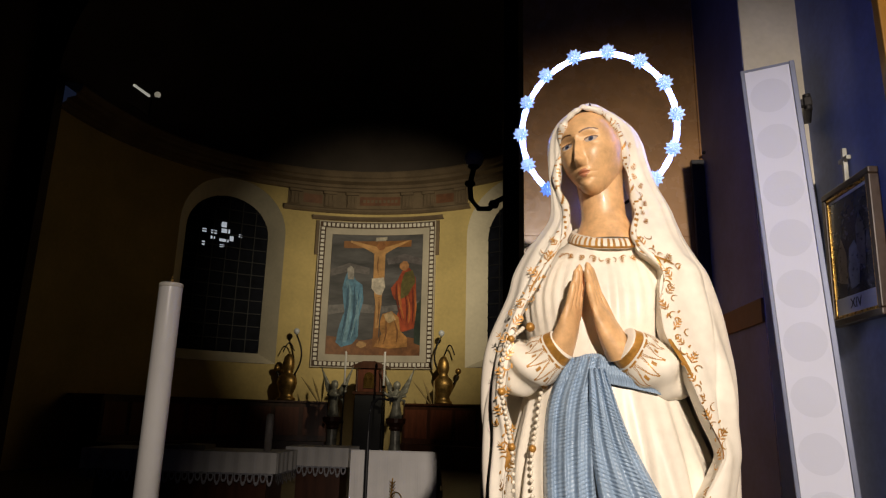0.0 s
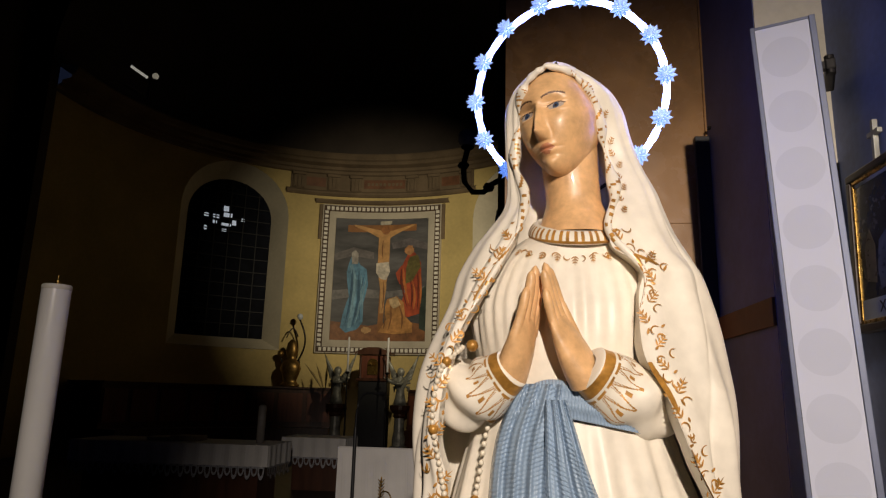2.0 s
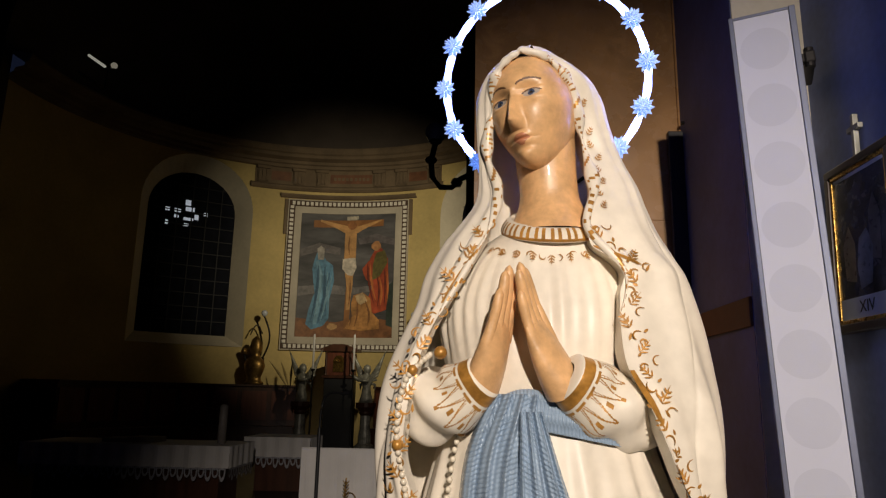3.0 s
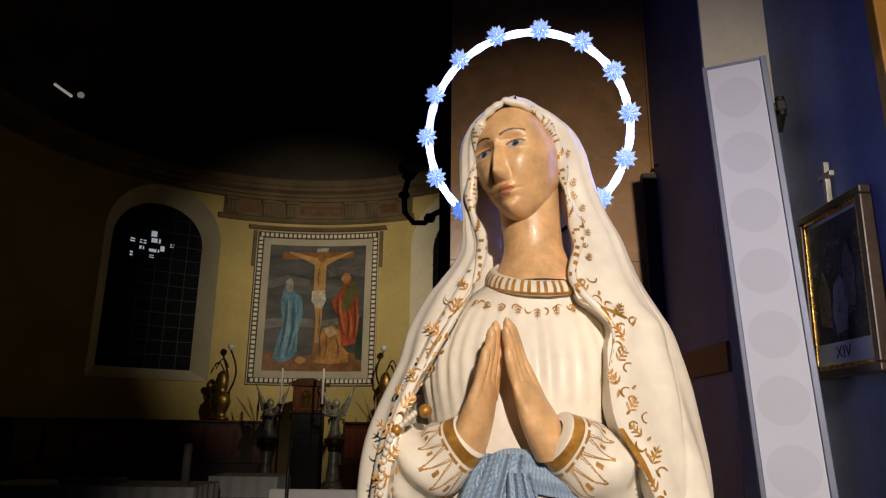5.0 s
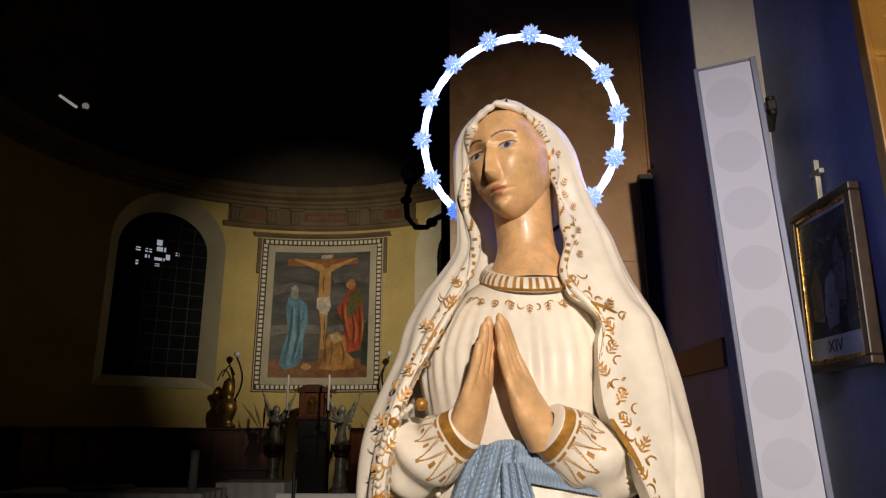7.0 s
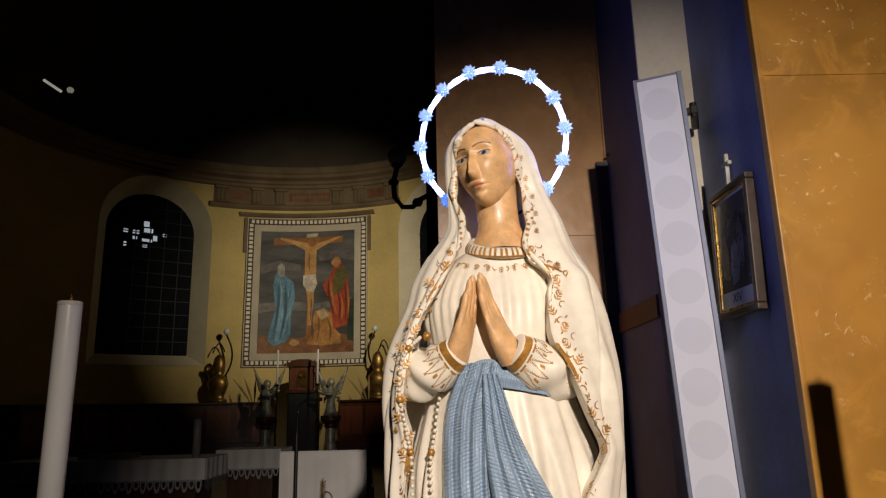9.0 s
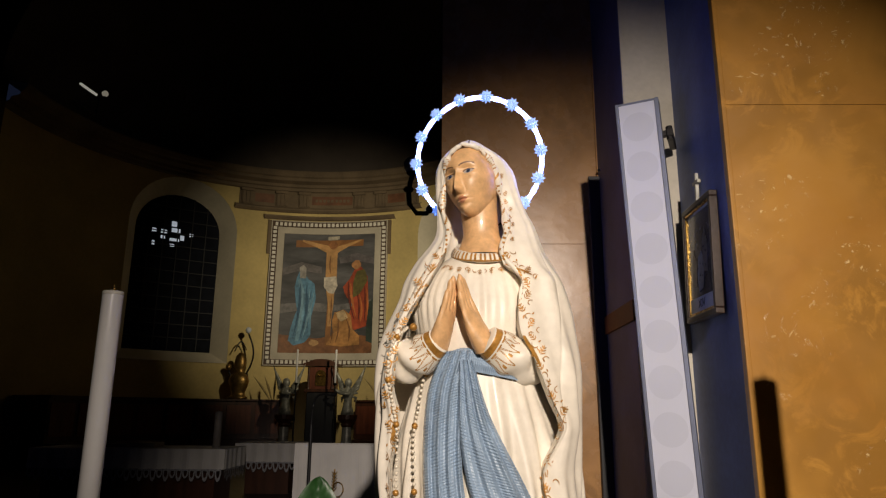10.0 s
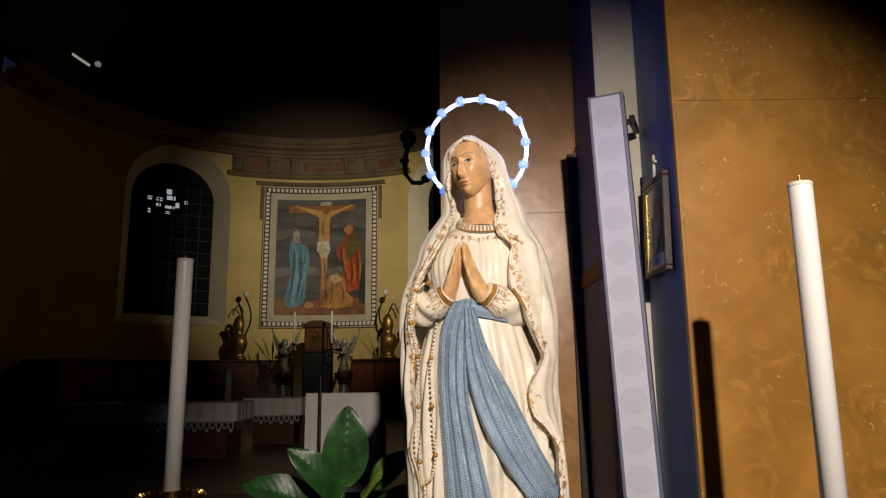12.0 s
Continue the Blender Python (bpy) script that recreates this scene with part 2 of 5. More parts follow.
def apse_window(sign, name):
    c = sign * WIN_S
    root = thing(name, "tall round-arched leaded apse window, dark at night", "window", kind="structure")
    depth = -0.45
    outer, inner = arch_points(OUT_HALF, OUT_SILL, cs=c), arch_points(WIN_HALF, SILL, cs=c)
    bm = bmesh.new()
    a = [bm.verts.new(ap(s, z, 0.0)) for s, z in outer]
    b = [bm.verts.new(ap(s, z, depth)) for s, z in inner]
    for i in range(len(a)):
        j = (i + 1) % len(a)
        bm.faces.new((a[i], b[i], b[j], a[j]))
    part("reveal", bm, WHITEWALL, root, "splayed pale plaster reveal")
    bm = bmesh.new()
    c0 = bm.verts.new(ap(c, 4.4, depth - 0.02))
    ring = [bm.verts.new(ap(s, z, depth - 0.02)) for s, z in arch_points(WIN_HALF + 0.02, SILL - 0.02, cs=c)]
    for i in range(len(ring)):
        bm.faces.new((c0, ring[i], ring[(i + 1) % len(ring)]))
    pane = part("pane", bm, GLASS_DARK, root, "dark glass")
    bm = bmesh.new()
    for k in range(1, 6):
        s = c - WIN_HALF + 2 * WIN_HALF * k / 6
        h = SPRING + math.sqrt(max(0, WIN_HALF**2 - (s - c) ** 2))
        curved(bm, s - 0.012, s + 0.012, SILL, h, depth, depth + 0.03)
    z = SILL + 0.33
    while z < SPRING + 0.85:
        w = WIN_HALF if z < SPRING else math.sqrt(max(0, WIN_HALF**2 - (z - SPRING) ** 2))
        curved(bm, c - w, c + w, z - 0.012, z + 0.012, depth, depth + 0.03)
        z += 0.33
    part("leading", bm, LEAD, pane, "dark lead bars")
    if sign < 0:
        rnd = random.Random(4)
        for row, col, w in ((0, 0, 0.10), (0, 1, 0.14), (0, 2, 0.2), (1, 1, 0.10), (1, 2, 0.22), (1, 3, 0.09), (0, 4, 0.08), (-1, 2, 0.12), (2, 0, 0.06), (2, 2, 0.1)):
            s = c - 0.58 + col * 0.21 + rnd.uniform(-0.02, 0.02)
            zz = 5.80 - row * 0.17 + rnd.uniform(-0.03, 0.03)
            part("lit_pane", curved(bmesh.new(), s, s + w, zz, zz + rnd.uniform(0.05, 0.15), depth + 0.005, depth + 0.012), LIT, pane, "piece lit from outside")
    return root


apse_window(-1, "window_1")
apse_window(1, "window_2")

# cornice, frieze and the dark half dome
HALF_ROUND = math.pi / 2 * RAD
CORN = [(0.0, 7.18), (0.08, 7.2), (0.1, 7.27), (0.16, 7.29), (0.17, 7.36), (0.34, 7.40), (0.36, 7.47), (0.42, 7.5), (0.47, 7.6), (0.47, 7.64), (0.0, 7.72)]
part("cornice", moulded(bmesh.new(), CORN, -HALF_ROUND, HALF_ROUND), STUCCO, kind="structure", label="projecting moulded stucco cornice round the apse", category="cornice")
frieze = thing("frieze", "stucco frieze with fluted blocks and sunk panels", "frieze", kind="structure")
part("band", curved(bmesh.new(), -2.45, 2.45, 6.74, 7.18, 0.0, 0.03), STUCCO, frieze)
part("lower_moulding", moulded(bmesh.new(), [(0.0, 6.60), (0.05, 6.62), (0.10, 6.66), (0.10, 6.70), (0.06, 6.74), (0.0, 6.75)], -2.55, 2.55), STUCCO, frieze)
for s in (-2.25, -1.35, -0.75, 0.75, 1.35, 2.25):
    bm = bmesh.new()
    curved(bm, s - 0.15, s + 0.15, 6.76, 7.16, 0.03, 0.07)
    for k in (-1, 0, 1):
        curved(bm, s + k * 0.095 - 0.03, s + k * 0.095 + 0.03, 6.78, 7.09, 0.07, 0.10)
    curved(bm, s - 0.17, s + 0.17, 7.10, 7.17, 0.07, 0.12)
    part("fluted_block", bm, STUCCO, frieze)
for s0, s1 in ((-2.05, -1.55), (-0.55, 0.55), (1.55, 2.05)):
    part("sunk_panel", curved(bmesh.new(), s0, s1, 6.84, 7.08, 0.03, 0.035), BROWNTRIM, frieze, "dark sunk panel")
for k in range(9):
    s = -0.46 + k * 0.105 + (0.02 if k > 4 else 0)
    part("inscription_bar", curved(bmesh.new(), s, s + 0.07, 6.92, 7.00, 0.035, 0.04), STUCCO, frieze, "worn unreadable inscription")

bm = bmesh.new()
rows_ = []
for i in range(13):
    a = math.pi / 2 * i / 12
    rows_.append([bm.verts.new((CX + (RAD + 0.02) * math.cos(a) * math.sin(b), CY + (RAD + 0.02) * math.cos(a) * math.cos(b), 7.7 + 4.6 * math.sin(a))) for b in [math.pi * (k / 32 - 0.5) for k in range(33)]])
for p, q in zip(rows_, rows_[1:]):
    for k in range(32):
        bm.faces.new((p[k], p[k + 1], q[k + 1], q[k]))
part("ceiling_apse", bm, DARKWALL, smooth=True, kind="structure", label="half dome over the apse, unlit dark put into its colour", category="ceiling")

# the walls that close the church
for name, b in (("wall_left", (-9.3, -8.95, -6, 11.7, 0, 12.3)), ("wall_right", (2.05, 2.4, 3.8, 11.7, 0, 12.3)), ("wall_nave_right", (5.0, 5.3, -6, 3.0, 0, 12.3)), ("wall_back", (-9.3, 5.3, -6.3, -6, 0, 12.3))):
    part(name, boxed(*b), DARKWALL, kind="structure", label="plastered church wall, the dark of the shade put into its colour", category="wall")
part("ceiling", boxed(-9.3, 5.3, -6.3, 11.7, 12.3, 12.6), DARKWALL, kind="structure", label="church vault, unlit dark put into its colour", category="ceiling")

# the wall over the chancel arch, round the mouth of the half dome
bm = bmesh.new()
edge = [(CX + (RAD - 0.06) * math.cos(math.pi * k / 40), 7.7 + 4.5 * math.sin(math.pi * k / 40)) for k in range(41)]
for (xa, za), (xb, zb) in zip(edge, edge[1:]):
    f0 = [bm.verts.new((x, 11.62, z)) for x, z in ((xa, za), (xa, 12.35), (xb, 12.35), (xb, zb))]
    f1 = [bm.verts.new((x, 11.40, z)) for x, z in ((xa, za), (xa, 12.35), (xb, 12.35), (xb, zb))]
    for q in (f0, f1, (f0[0], f0[3], f1[3], f1[0])):
        bm.faces.new(q)
box(bm, -9.3, CX - RAD + 0.07, 11.40, 11.64, 0, 12.35)
box(bm, CX + RAD - 0.07, 2.6, 11.40, 11.64, 0, 12.35)
bmesh.ops.remove_doubles(bm, verts=bm.verts, dist=0.001)
part("wall_chancel_arch", bm, DARKWALL, kind="structure", label="plastered wall over the chancel arch, shade put into its colour", category="wall")

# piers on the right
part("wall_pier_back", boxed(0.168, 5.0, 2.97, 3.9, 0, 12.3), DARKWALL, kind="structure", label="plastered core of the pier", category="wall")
part("wall_arch_pier", boxed(0.083, 2.05, 5.4, 6.2, 0, 12.3), DARKWALL, kind="structure", label="pier of the chancel arch, shade put into its colour", category="wall")


def slab_wall(name, x0, x1, y, joints, material, label, edge=None):
    """Marble slabs, one over the other, with open joints; the front at y."""
    root = thing(name, label, "wall", kind="structure")
    part("backing", boxed(x0 + 0.01, x1, y + 0.006, y + 0.03, 0, 6.2), JOINT, root)
    for z0, z1 in zip(joints, joints[1:]):
        part("slab", boxed(x0, x1, y, y + 0.02, z0 + 0.0006, z1 - 0.0006, 0.001), material, root)
    return root


slab_wall("wall_statue_pier", 0.163, 0.972, 2.95, (0.0, 0.62, 2.232, 4.0, 6.2), MARBLE_B, "worn brown marble slabs on the pier behind the statue")
part("trim", boxed(0.957, 0.977, 2.94, 2.97, 0, 6.2, 0.003), MARBLE_B, kind="structure", label="thin marble corner strip", category="trim")
slab_wall("wall_orange_pier", 1.186, 5.0, 1.855, (0.0, 0.62, 2.462, 4.2, 6.2), MARBLE, "glossy mottled orange marble slabs")
part("trim", boxed(1.168, 1.186, 1.85, 1.885, 0, 6.2, 0.004), MARBLE, kind="structure", label="rounded orange marble corner strip", category="trim")
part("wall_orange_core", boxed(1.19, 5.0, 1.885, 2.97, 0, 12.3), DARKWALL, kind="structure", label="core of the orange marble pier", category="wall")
# stepped side between the piers
part("wall_step", boxed(0.965, 1.186, 2.38, 2.968, 0, 12.3), GREYBLUE, kind="structure", label="grey painted stepped side of the pier, blue light in its colour", category="wall")
part("wall_strip", boxed(0.966, 1.176, 2.372, 2.378, 0, 6.2), CREAM, kind="structure", label="cream painted strip of the pier's step", category="wall")
part("wall_side", boxed(1.176, 1.189, 1.885, 2.379, 0, 6.2), GREYBLUE, kind="structure", label="grey painted side wall of the pier, blue light in its colour", category="wall")
part("dado_rail", boxed(0.955, 0.965, 2.38, 2.95, 1.775, 1.86, 0.002), BROWNTRIM, kind="structure", label="brown painted band on the step", category="trim")

# ---- the statue ----
CREAMP = tinted("ivory_paint", (0.78, 0.715, 0.605), 0.42, 0, 0.16, 6, 45, 0.16, coat=0.15)
SKIN = tinted("skin_paint", (0.70, 0.415, 0.195), 0.40, 0, 0.22, 30, 110, 0.38, coat=0.18)
LIPS = tinted("lip_paint", (0.50, 0.20, 0.10), 0.38, 0, 0.1)
BROW = tinted("brow_paint", (0.11, 0.05, 0.022), 0.5, 0, 0.15)
EYEW = tinted("eye_white", (0.46, 0.38, 0.32), 0.2, 0, 0.05)
IRIS = tinted("iris_blue", (0.05, 0.075, 0.14), 0.15, 0, 0.2)
PUPIL = tinted("pupil", (0.015, 0.012, 0.012), 0.15, 0, 0.2)
SASH = tinted("blue_paint", (0.27, 0.36, 0.475), 0.27, 0, 0.18, 9, 60, 0.15, coat=0.35)
GILD = tinted("gold_paint", (0.46, 0.225, 0.045), 0.36, 0.25, 0.40, 30, 120, 0.2)
PEARL = tinted("pearl", (0.76, 0.68, 0.54), 0.25, 0.0, 0.1)
HAIR = tinted("hair_paint", (0.20, 0.11, 0.05), 0.5, 0, 0.2)
STATUE_MATS = [CREAMP, SKIN, LIPS, BROW, EYEW, IRIS, SASH, GILD, PEARL, PUPIL, HAIR]
I_CREAM, I_SKIN, I_LIPS, I_BROW, I_EYE, I_IRIS, I_SASH, I_GILD, I_PEARL, I_PUPIL, I_HAIR = range(11)
SV, SF, SM = [], [], []


def lerp_table(table, z):
    """Smooth values between (z, value) rows."""
    zs, vs = zip(*sorted(table))
    z = min(max(z, zs[0]), zs[-1])
    for i in range(len(zs) - 1):
        if z <= zs[i + 1]:
            h = zs[i + 1] - zs[i]
            t = (z - zs[i]) / h
            d0 = (vs[i + 1] - vs[max(i - 1, 0)]) / (zs[i + 1] - zs[max(i - 1, 0)])
            d1 = (vs[min(i + 2, len(vs) - 1)] - vs[i]) / (zs[min(i + 2, len(vs) - 1)] - zs[i])
            return (2 * t**3 - 3 * t * t + 1) * vs[i] + (t**3 - 2 * t * t + t) * h * d0 + (3 * t * t - 2 * t**3) * vs[i + 1] + (t**3 - t * t) * h * d1
    return vs[-1]


def add_surface(f, nu, nv, mat, closed=False):
    """A grid of f(u, v), u and v from 0 to 1; mat is a slot or a function of u, v and the place."""
    base = len(SV)
    cols = nu if closed else nu + 1
    for j in range(nv + 1):
        for i in range(cols):
            SV.append(tuple(f(i / nu, j / nv)))
    for j in range(nv):
        for i in range(nu):
            a, b = base + j * cols + i, base + j * cols + (i + 1) % cols
            SF.append((a, b, b + cols, a + cols))
            SM.append(mat if isinstance(mat, int) else mat((i + 0.5) / nu, (j + 0.5) / nv, SV[a]))


def add_ball(c, r, mat, n=8, m=5):
    add_surface(lambda u, v: (c[0] + r * math.sin(math.pi * v) * math.cos(6.28318 * u), c[1] + r * math.sin(math.pi * v) * math.sin(6.28318 * u), c[2] + r * math.cos(math.pi * v)), n, m, mat, True)


def gauss(x, y, cx, cy, sx, sy):
    return math.exp(-((x - cx) / sx) ** 2 / 2 - ((y - cy) / sy) ** 2 / 2)


# the gown: half width, half depth and middle by height
G_W = [(0.60, 0.285), (0.9, 0.275), (1.3, 0.240), (1.56, 0.178), (1.72, 0.195), (1.80, 0.165), (1.85, 0.120), (1.880, 0.082), (1.90, 0.070)]
G_D = [(0.60, 0.21), (0.9, 0.20), (1.3, 0.178), (1.56, 0.148), (1.70, 0.145), (1.80, 0.118), (1.85, 0.100), (1.880, 0.080), (1.90, 0.070)]
G_X = [(0.60, 0.335), (1.2, 0.32), (1.56, 0.305), (1.78, 0.308), (1.9, 0.320)]
AXY = 1.70


def gown(u, z):
    a = 6.28318 * u
    w, d, cx = lerp_table(G_W, z), lerp_table(G_D, z), lerp_table(G_X, z)
    low = max(0.0, min(1.0, (1.56 - z) / 0.35))
    high = max(0.0, min(1.0, (z - 1.60) / 0.1)) * max(0.0, min(1.0, (1.84 - z) / 0.08))
    k = 1 + low * (0.045 * math.sin(17 * a + 2.2 * math.sin(3 * z)) + 0.03 * math.sin(31 * a + 5 * z)) + high * (0.009 + 0.008 * math.sin(5 * a + 2)) * math.sin(21 * a + 1.8 * math.sin(7 * z + a)) + high * 0.009 * math.sin(41 * a + 6 * z)
    return cx + w * k * math.sin(a), AXY - d * k * math.cos(a), z


def gown_front(x, z, off=0.0):
    w, d, cx = lerp_table(G_W, z), lerp_table(G_D, z), lerp_table(G_X, z)
    q = max(-0.97, min(0.97, (x - cx) / w))
    return Vector((x, AXY - d * math.sqrt(1 - q * q) - off, z))


add_surface(lambda u, v: gown(u, 0.60 + 1.30 * v), 300, 150, I_CREAM, True)

# the cloak: outline left and right, the edges of its opening, how far it comes to the front
C_L = [(0.600, 0.0500), (0.950, 0.0420), (1.142, 0.0310), (1.214, 0.0210), (1.358, 0.0170), (1.506, 0.0210), (1.600, 0.0330), (1.722, 0.0800), (1.779, 0.0920), (1.843, 0.1240), (1.865, 0.1420), (1.921, 0.1797), (1.989, 0.1860), (2.060, 0.1800), (2.128, 0.1779), (2.161, 0.1879), (2.196, 0.2141), (2.219, 0.2460), (2.230, 0.2670), (2.237, 0.2800)]
C_R = [(0.600, 0.6100), (0.964, 0.6040), (1.145, 0.5920), (1.353, 0.5900), (1.523, 0.6020), (1.660, 0.5920), (1.750, 0.5720), (1.810, 0.5470), (1.870, 0.5120), (1.911, 0.4955), (1.960, 0.4800), (2.015, 0.4540), (2.080, 0.4330), (2.132, 0.4205), (2.158, 0.4058), (2.185, 0.3759), (2.212, 0.3350), (2.228, 0.3040), (2.237, 0.2820)]
E_L = [(0.600, 0.1000), (0.949, 0.0880), (1.043, 0.0600), (1.100, 0.0620), (1.158, 0.0700), (1.276, 0.0620), (1.395, 0.0750), (1.476, 0.0600), (1.578, 0.0740), (1.660, 0.0980), (1.733, 0.1340), (1.800, 0.1720), (1.849, 0.1980), (1.890, 0.2110), (1.930, 0.2155), (1.979, 0.2050), (2.030, 0.2010), (2.067, 0.2020), (2.131, 0.2069), (2.169, 0.2200), (2.190, 0.2409), (2.204, 0.2650), (2.210, 0.2765), (2.237, 0.2815)]
E_R = [(0.600, 0.5800), (0.962, 0.5720), (1.057, 0.5680), (1.125, 0.5240), (1.173, 0.4820), (1.252, 0.4700), (1.330, 0.5090), (1.370, 0.5240), (1.441, 0.4950), (1.543, 0.4560), (1.611, 0.4230), (1.657, 0.4160), (1.741, 0.4210), (1.785, 0.4320), (1.803, 0.4150), (1.826, 0.3800), (1.870, 0.3760), (1.933, 0.3894), (1.999, 0.3880), (2.060, 0.3770), (2.087, 0.3680), (2.131, 0.3567), (2.169, 0.3357), (2.193, 0.3081), (2.206, 0.2854), (2.237, 0.2820)]
C_F = [(0.60, 0.16), (0.9, 0.17), (1.2, 0.168), (1.4, 0.172), (1.5, 0.184), (1.58, 0.186), (1.66, 0.162), (1.74, 0.132), (1.8, 0.115), (1.88, 0.085), (1.95, 0.050), (2.02, 0.030), (2.08, 0.036), (2.13, 0.052), (2.17, 0.072), (2.204, 0.082), (2.224, 0.070), (2.237, 0.03)]
C_B = [(0.60, 0.24), (1.2, 0.20), (1.66, 0.17), (1.85, 0.13), (2.0, 0.115), (2.1, 0.10), (2.17, 0.07), (2.237, 0.0)]


def cloak(u, z):
    """u 0: the left edge of the opening; 1: the right edge; by way of the back."""
    xl, xr, el, er = (lerp_table(t, z) for t in (C_L, C_R, E_L, E_R))
    fr, bk = lerp_table(C_F, z), lerp_table(C_B, z)
    y0 = AXY - (0.03 if z > 1.9 else 0.03 * max(0, (z - 1.6) / 0.3))
    mid = (xl + xr) / 2
    pts = [(el, -fr), (xl + (el - xl) * 0.35, -fr * 0.80), (xl, -fr * 0.18), (xl + (mid - xl) * 0.35, bk * 0.75), (mid, bk), (xr + (mid - xr) * 0.35, bk * 0.75), (xr, -fr * 0.18), (xr + (er - xr) * 0.35, -fr * 0.80), (er, -fr)]
    q = min(max(u, 0.0), 0.999999) * 8
    i = int(q)
    t = q - i
    p0, p1, p2, p3 = pts[max(i - 1, 0)], pts[i], pts[i + 1], pts[min(i + 2, 8)]
    x, y = (0.5 * (2 * b + (c - a) * t + (2 * a - 5 * b + 4 * c - d) * t * t + (3 * b - a - 3 * c + d) * t**3) for a, b, c, d in zip(p0, p1, p2, p3))
    # folds that run down and fan out from the shoulders
    low = max(0.0, min(1.0, (2.0 - z) / 0.5))
    amp = (0.0035 + 0.0120 * low) * max(0.0, min(1.0, (2.215 - z) / 0.05))
    side = min(1.0, 6 * u, 6 * (1 - u))
    f = math.sin(46 * u + 3.2 * z + 0.8 * math.sin(5 * z)) * 0.55 + math.sin(83 * u - 5 * z) * 0.45
    crease = abs(math.sin(17 * u + 2.4 * z + 0.5 * math.sin(4 * z))) ** 0.38 - 0.8
    f = (0.8 * f + 0.95 * crease) * amp * (0.45 + 0.55 * side)
    if z > 1.86:
        f += 0.004 * math.sin(38 * z + 9 * u) * (1 - side)
    dx, dy = x - mid, y
    r = math.hypot(dx, dy) + 1e-6
    return x + f * dx / r, y0 + y + f * dy / r, z


add_surface(lambda u, v: cloak(u, 0.60 + 1.637 * v), 440, 320, I_CREAM)
# the turned-in hem gives the cloak its thickness
for edge in (0.0, 1.0):
    def hem(u, v, edge=edge):
        z = 0.60 + 1.604 * v
        x, y, _ = cloak(edge, z)
        s = 1 if edge == 0 else -1
        back = min(1.0, max(0.0, (2.204 - z) / 0.05))
        return x - s * (0.010 * math.sin(math.pi * u) * 0.6) + s * 0.004 * u, y - 0.007 * math.sin(math.pi * u) + 0.05 * u * back, z
    add_surface(hem, 6, 230, I_CREAM)
# the rolled front of the veil over the forehead and down both sides of the face
VEIL = [(z, cloak(0.0, z)) for z in (1.70, 1.78, 1.86, 1.94, 2.0, 2.05, 2.10, 2.14, 2.165, 2.184, 2.196, 2.2035)]
VEIL_R = [(z, cloak(1.0, z)) for z in (2.196, 2.184, 2.165, 2.14, 2.10, 2.05, 2.0, 1.94, 1.86, 1.78, 1.70)]
roll = [Vector(p) for _, p in VEIL + VEIL_R]


def along(pts, v):
    q = v * (len(pts) - 1)
    i = min(int(q), len(pts) - 2)
    t = q - i
    a, b, c, d = pts[max(i - 1, 0)], pts[i], pts[i + 1], pts[min(i + 2, len(pts) - 1)]
    return 0.5 * (2 * b + (c - a) * t + (2 * a - 5 * b + 4 * c - d) * t * t + (3 * b - a - 3 * c + d) * t**3)


def veil_roll(u, v):
    p = along(roll, v)
    d = (along(roll, min(1, v + 0.01)) - along(roll, max(0, v - 0.01))).normalized()
    side = d.cross(Vector((0, -1, 0))).normalized()
    a = 6.28318 * u
    taper = min(1.0, 0.15 + v * 9, 0.15 + (1 - v) * 9)
    top = math.exp(-((v - 0.5) / 0.10) ** 2)
    wave = (1 - 0.75 * top) * (0.0036 * math.sin(v * 62) + 0.0026 * math.sin(v * 37 + 1)) + 0.0012 * math.sin(v * 128 + 2 * math.sin(a)) - 0.002 * top
    return p + side * (taper * (0.0085 + wave) * math.cos(a)) + Vector((0, -1, 0)) * (taper * (0.0070 + 0.7 * wave) * math.sin(a) + 0.001 * taper)


add_surface(veil_roll, 14, 240, lambda u, v, p: I_GILD if math.sin(v * 420 + 5 * math.sin(v * 57) + 9 * u) > 0.72 and 0.10 < u < 0.42 and (v > 0.56 or v < 0.36) else I_CREAM, True)

# ---- the head ----
HEAD = Matrix.Translation((0.288, 1.648, 2.099)) @ Matrix.Rotation(radians(-32), 4, "Z") @ Matrix.Rotation(radians(-8.5), 4, "Y") @ Matrix.Rotation(radians(7), 4, "X") @ Matrix.Diagonal((1.09, 1.0, 1.03, 1))


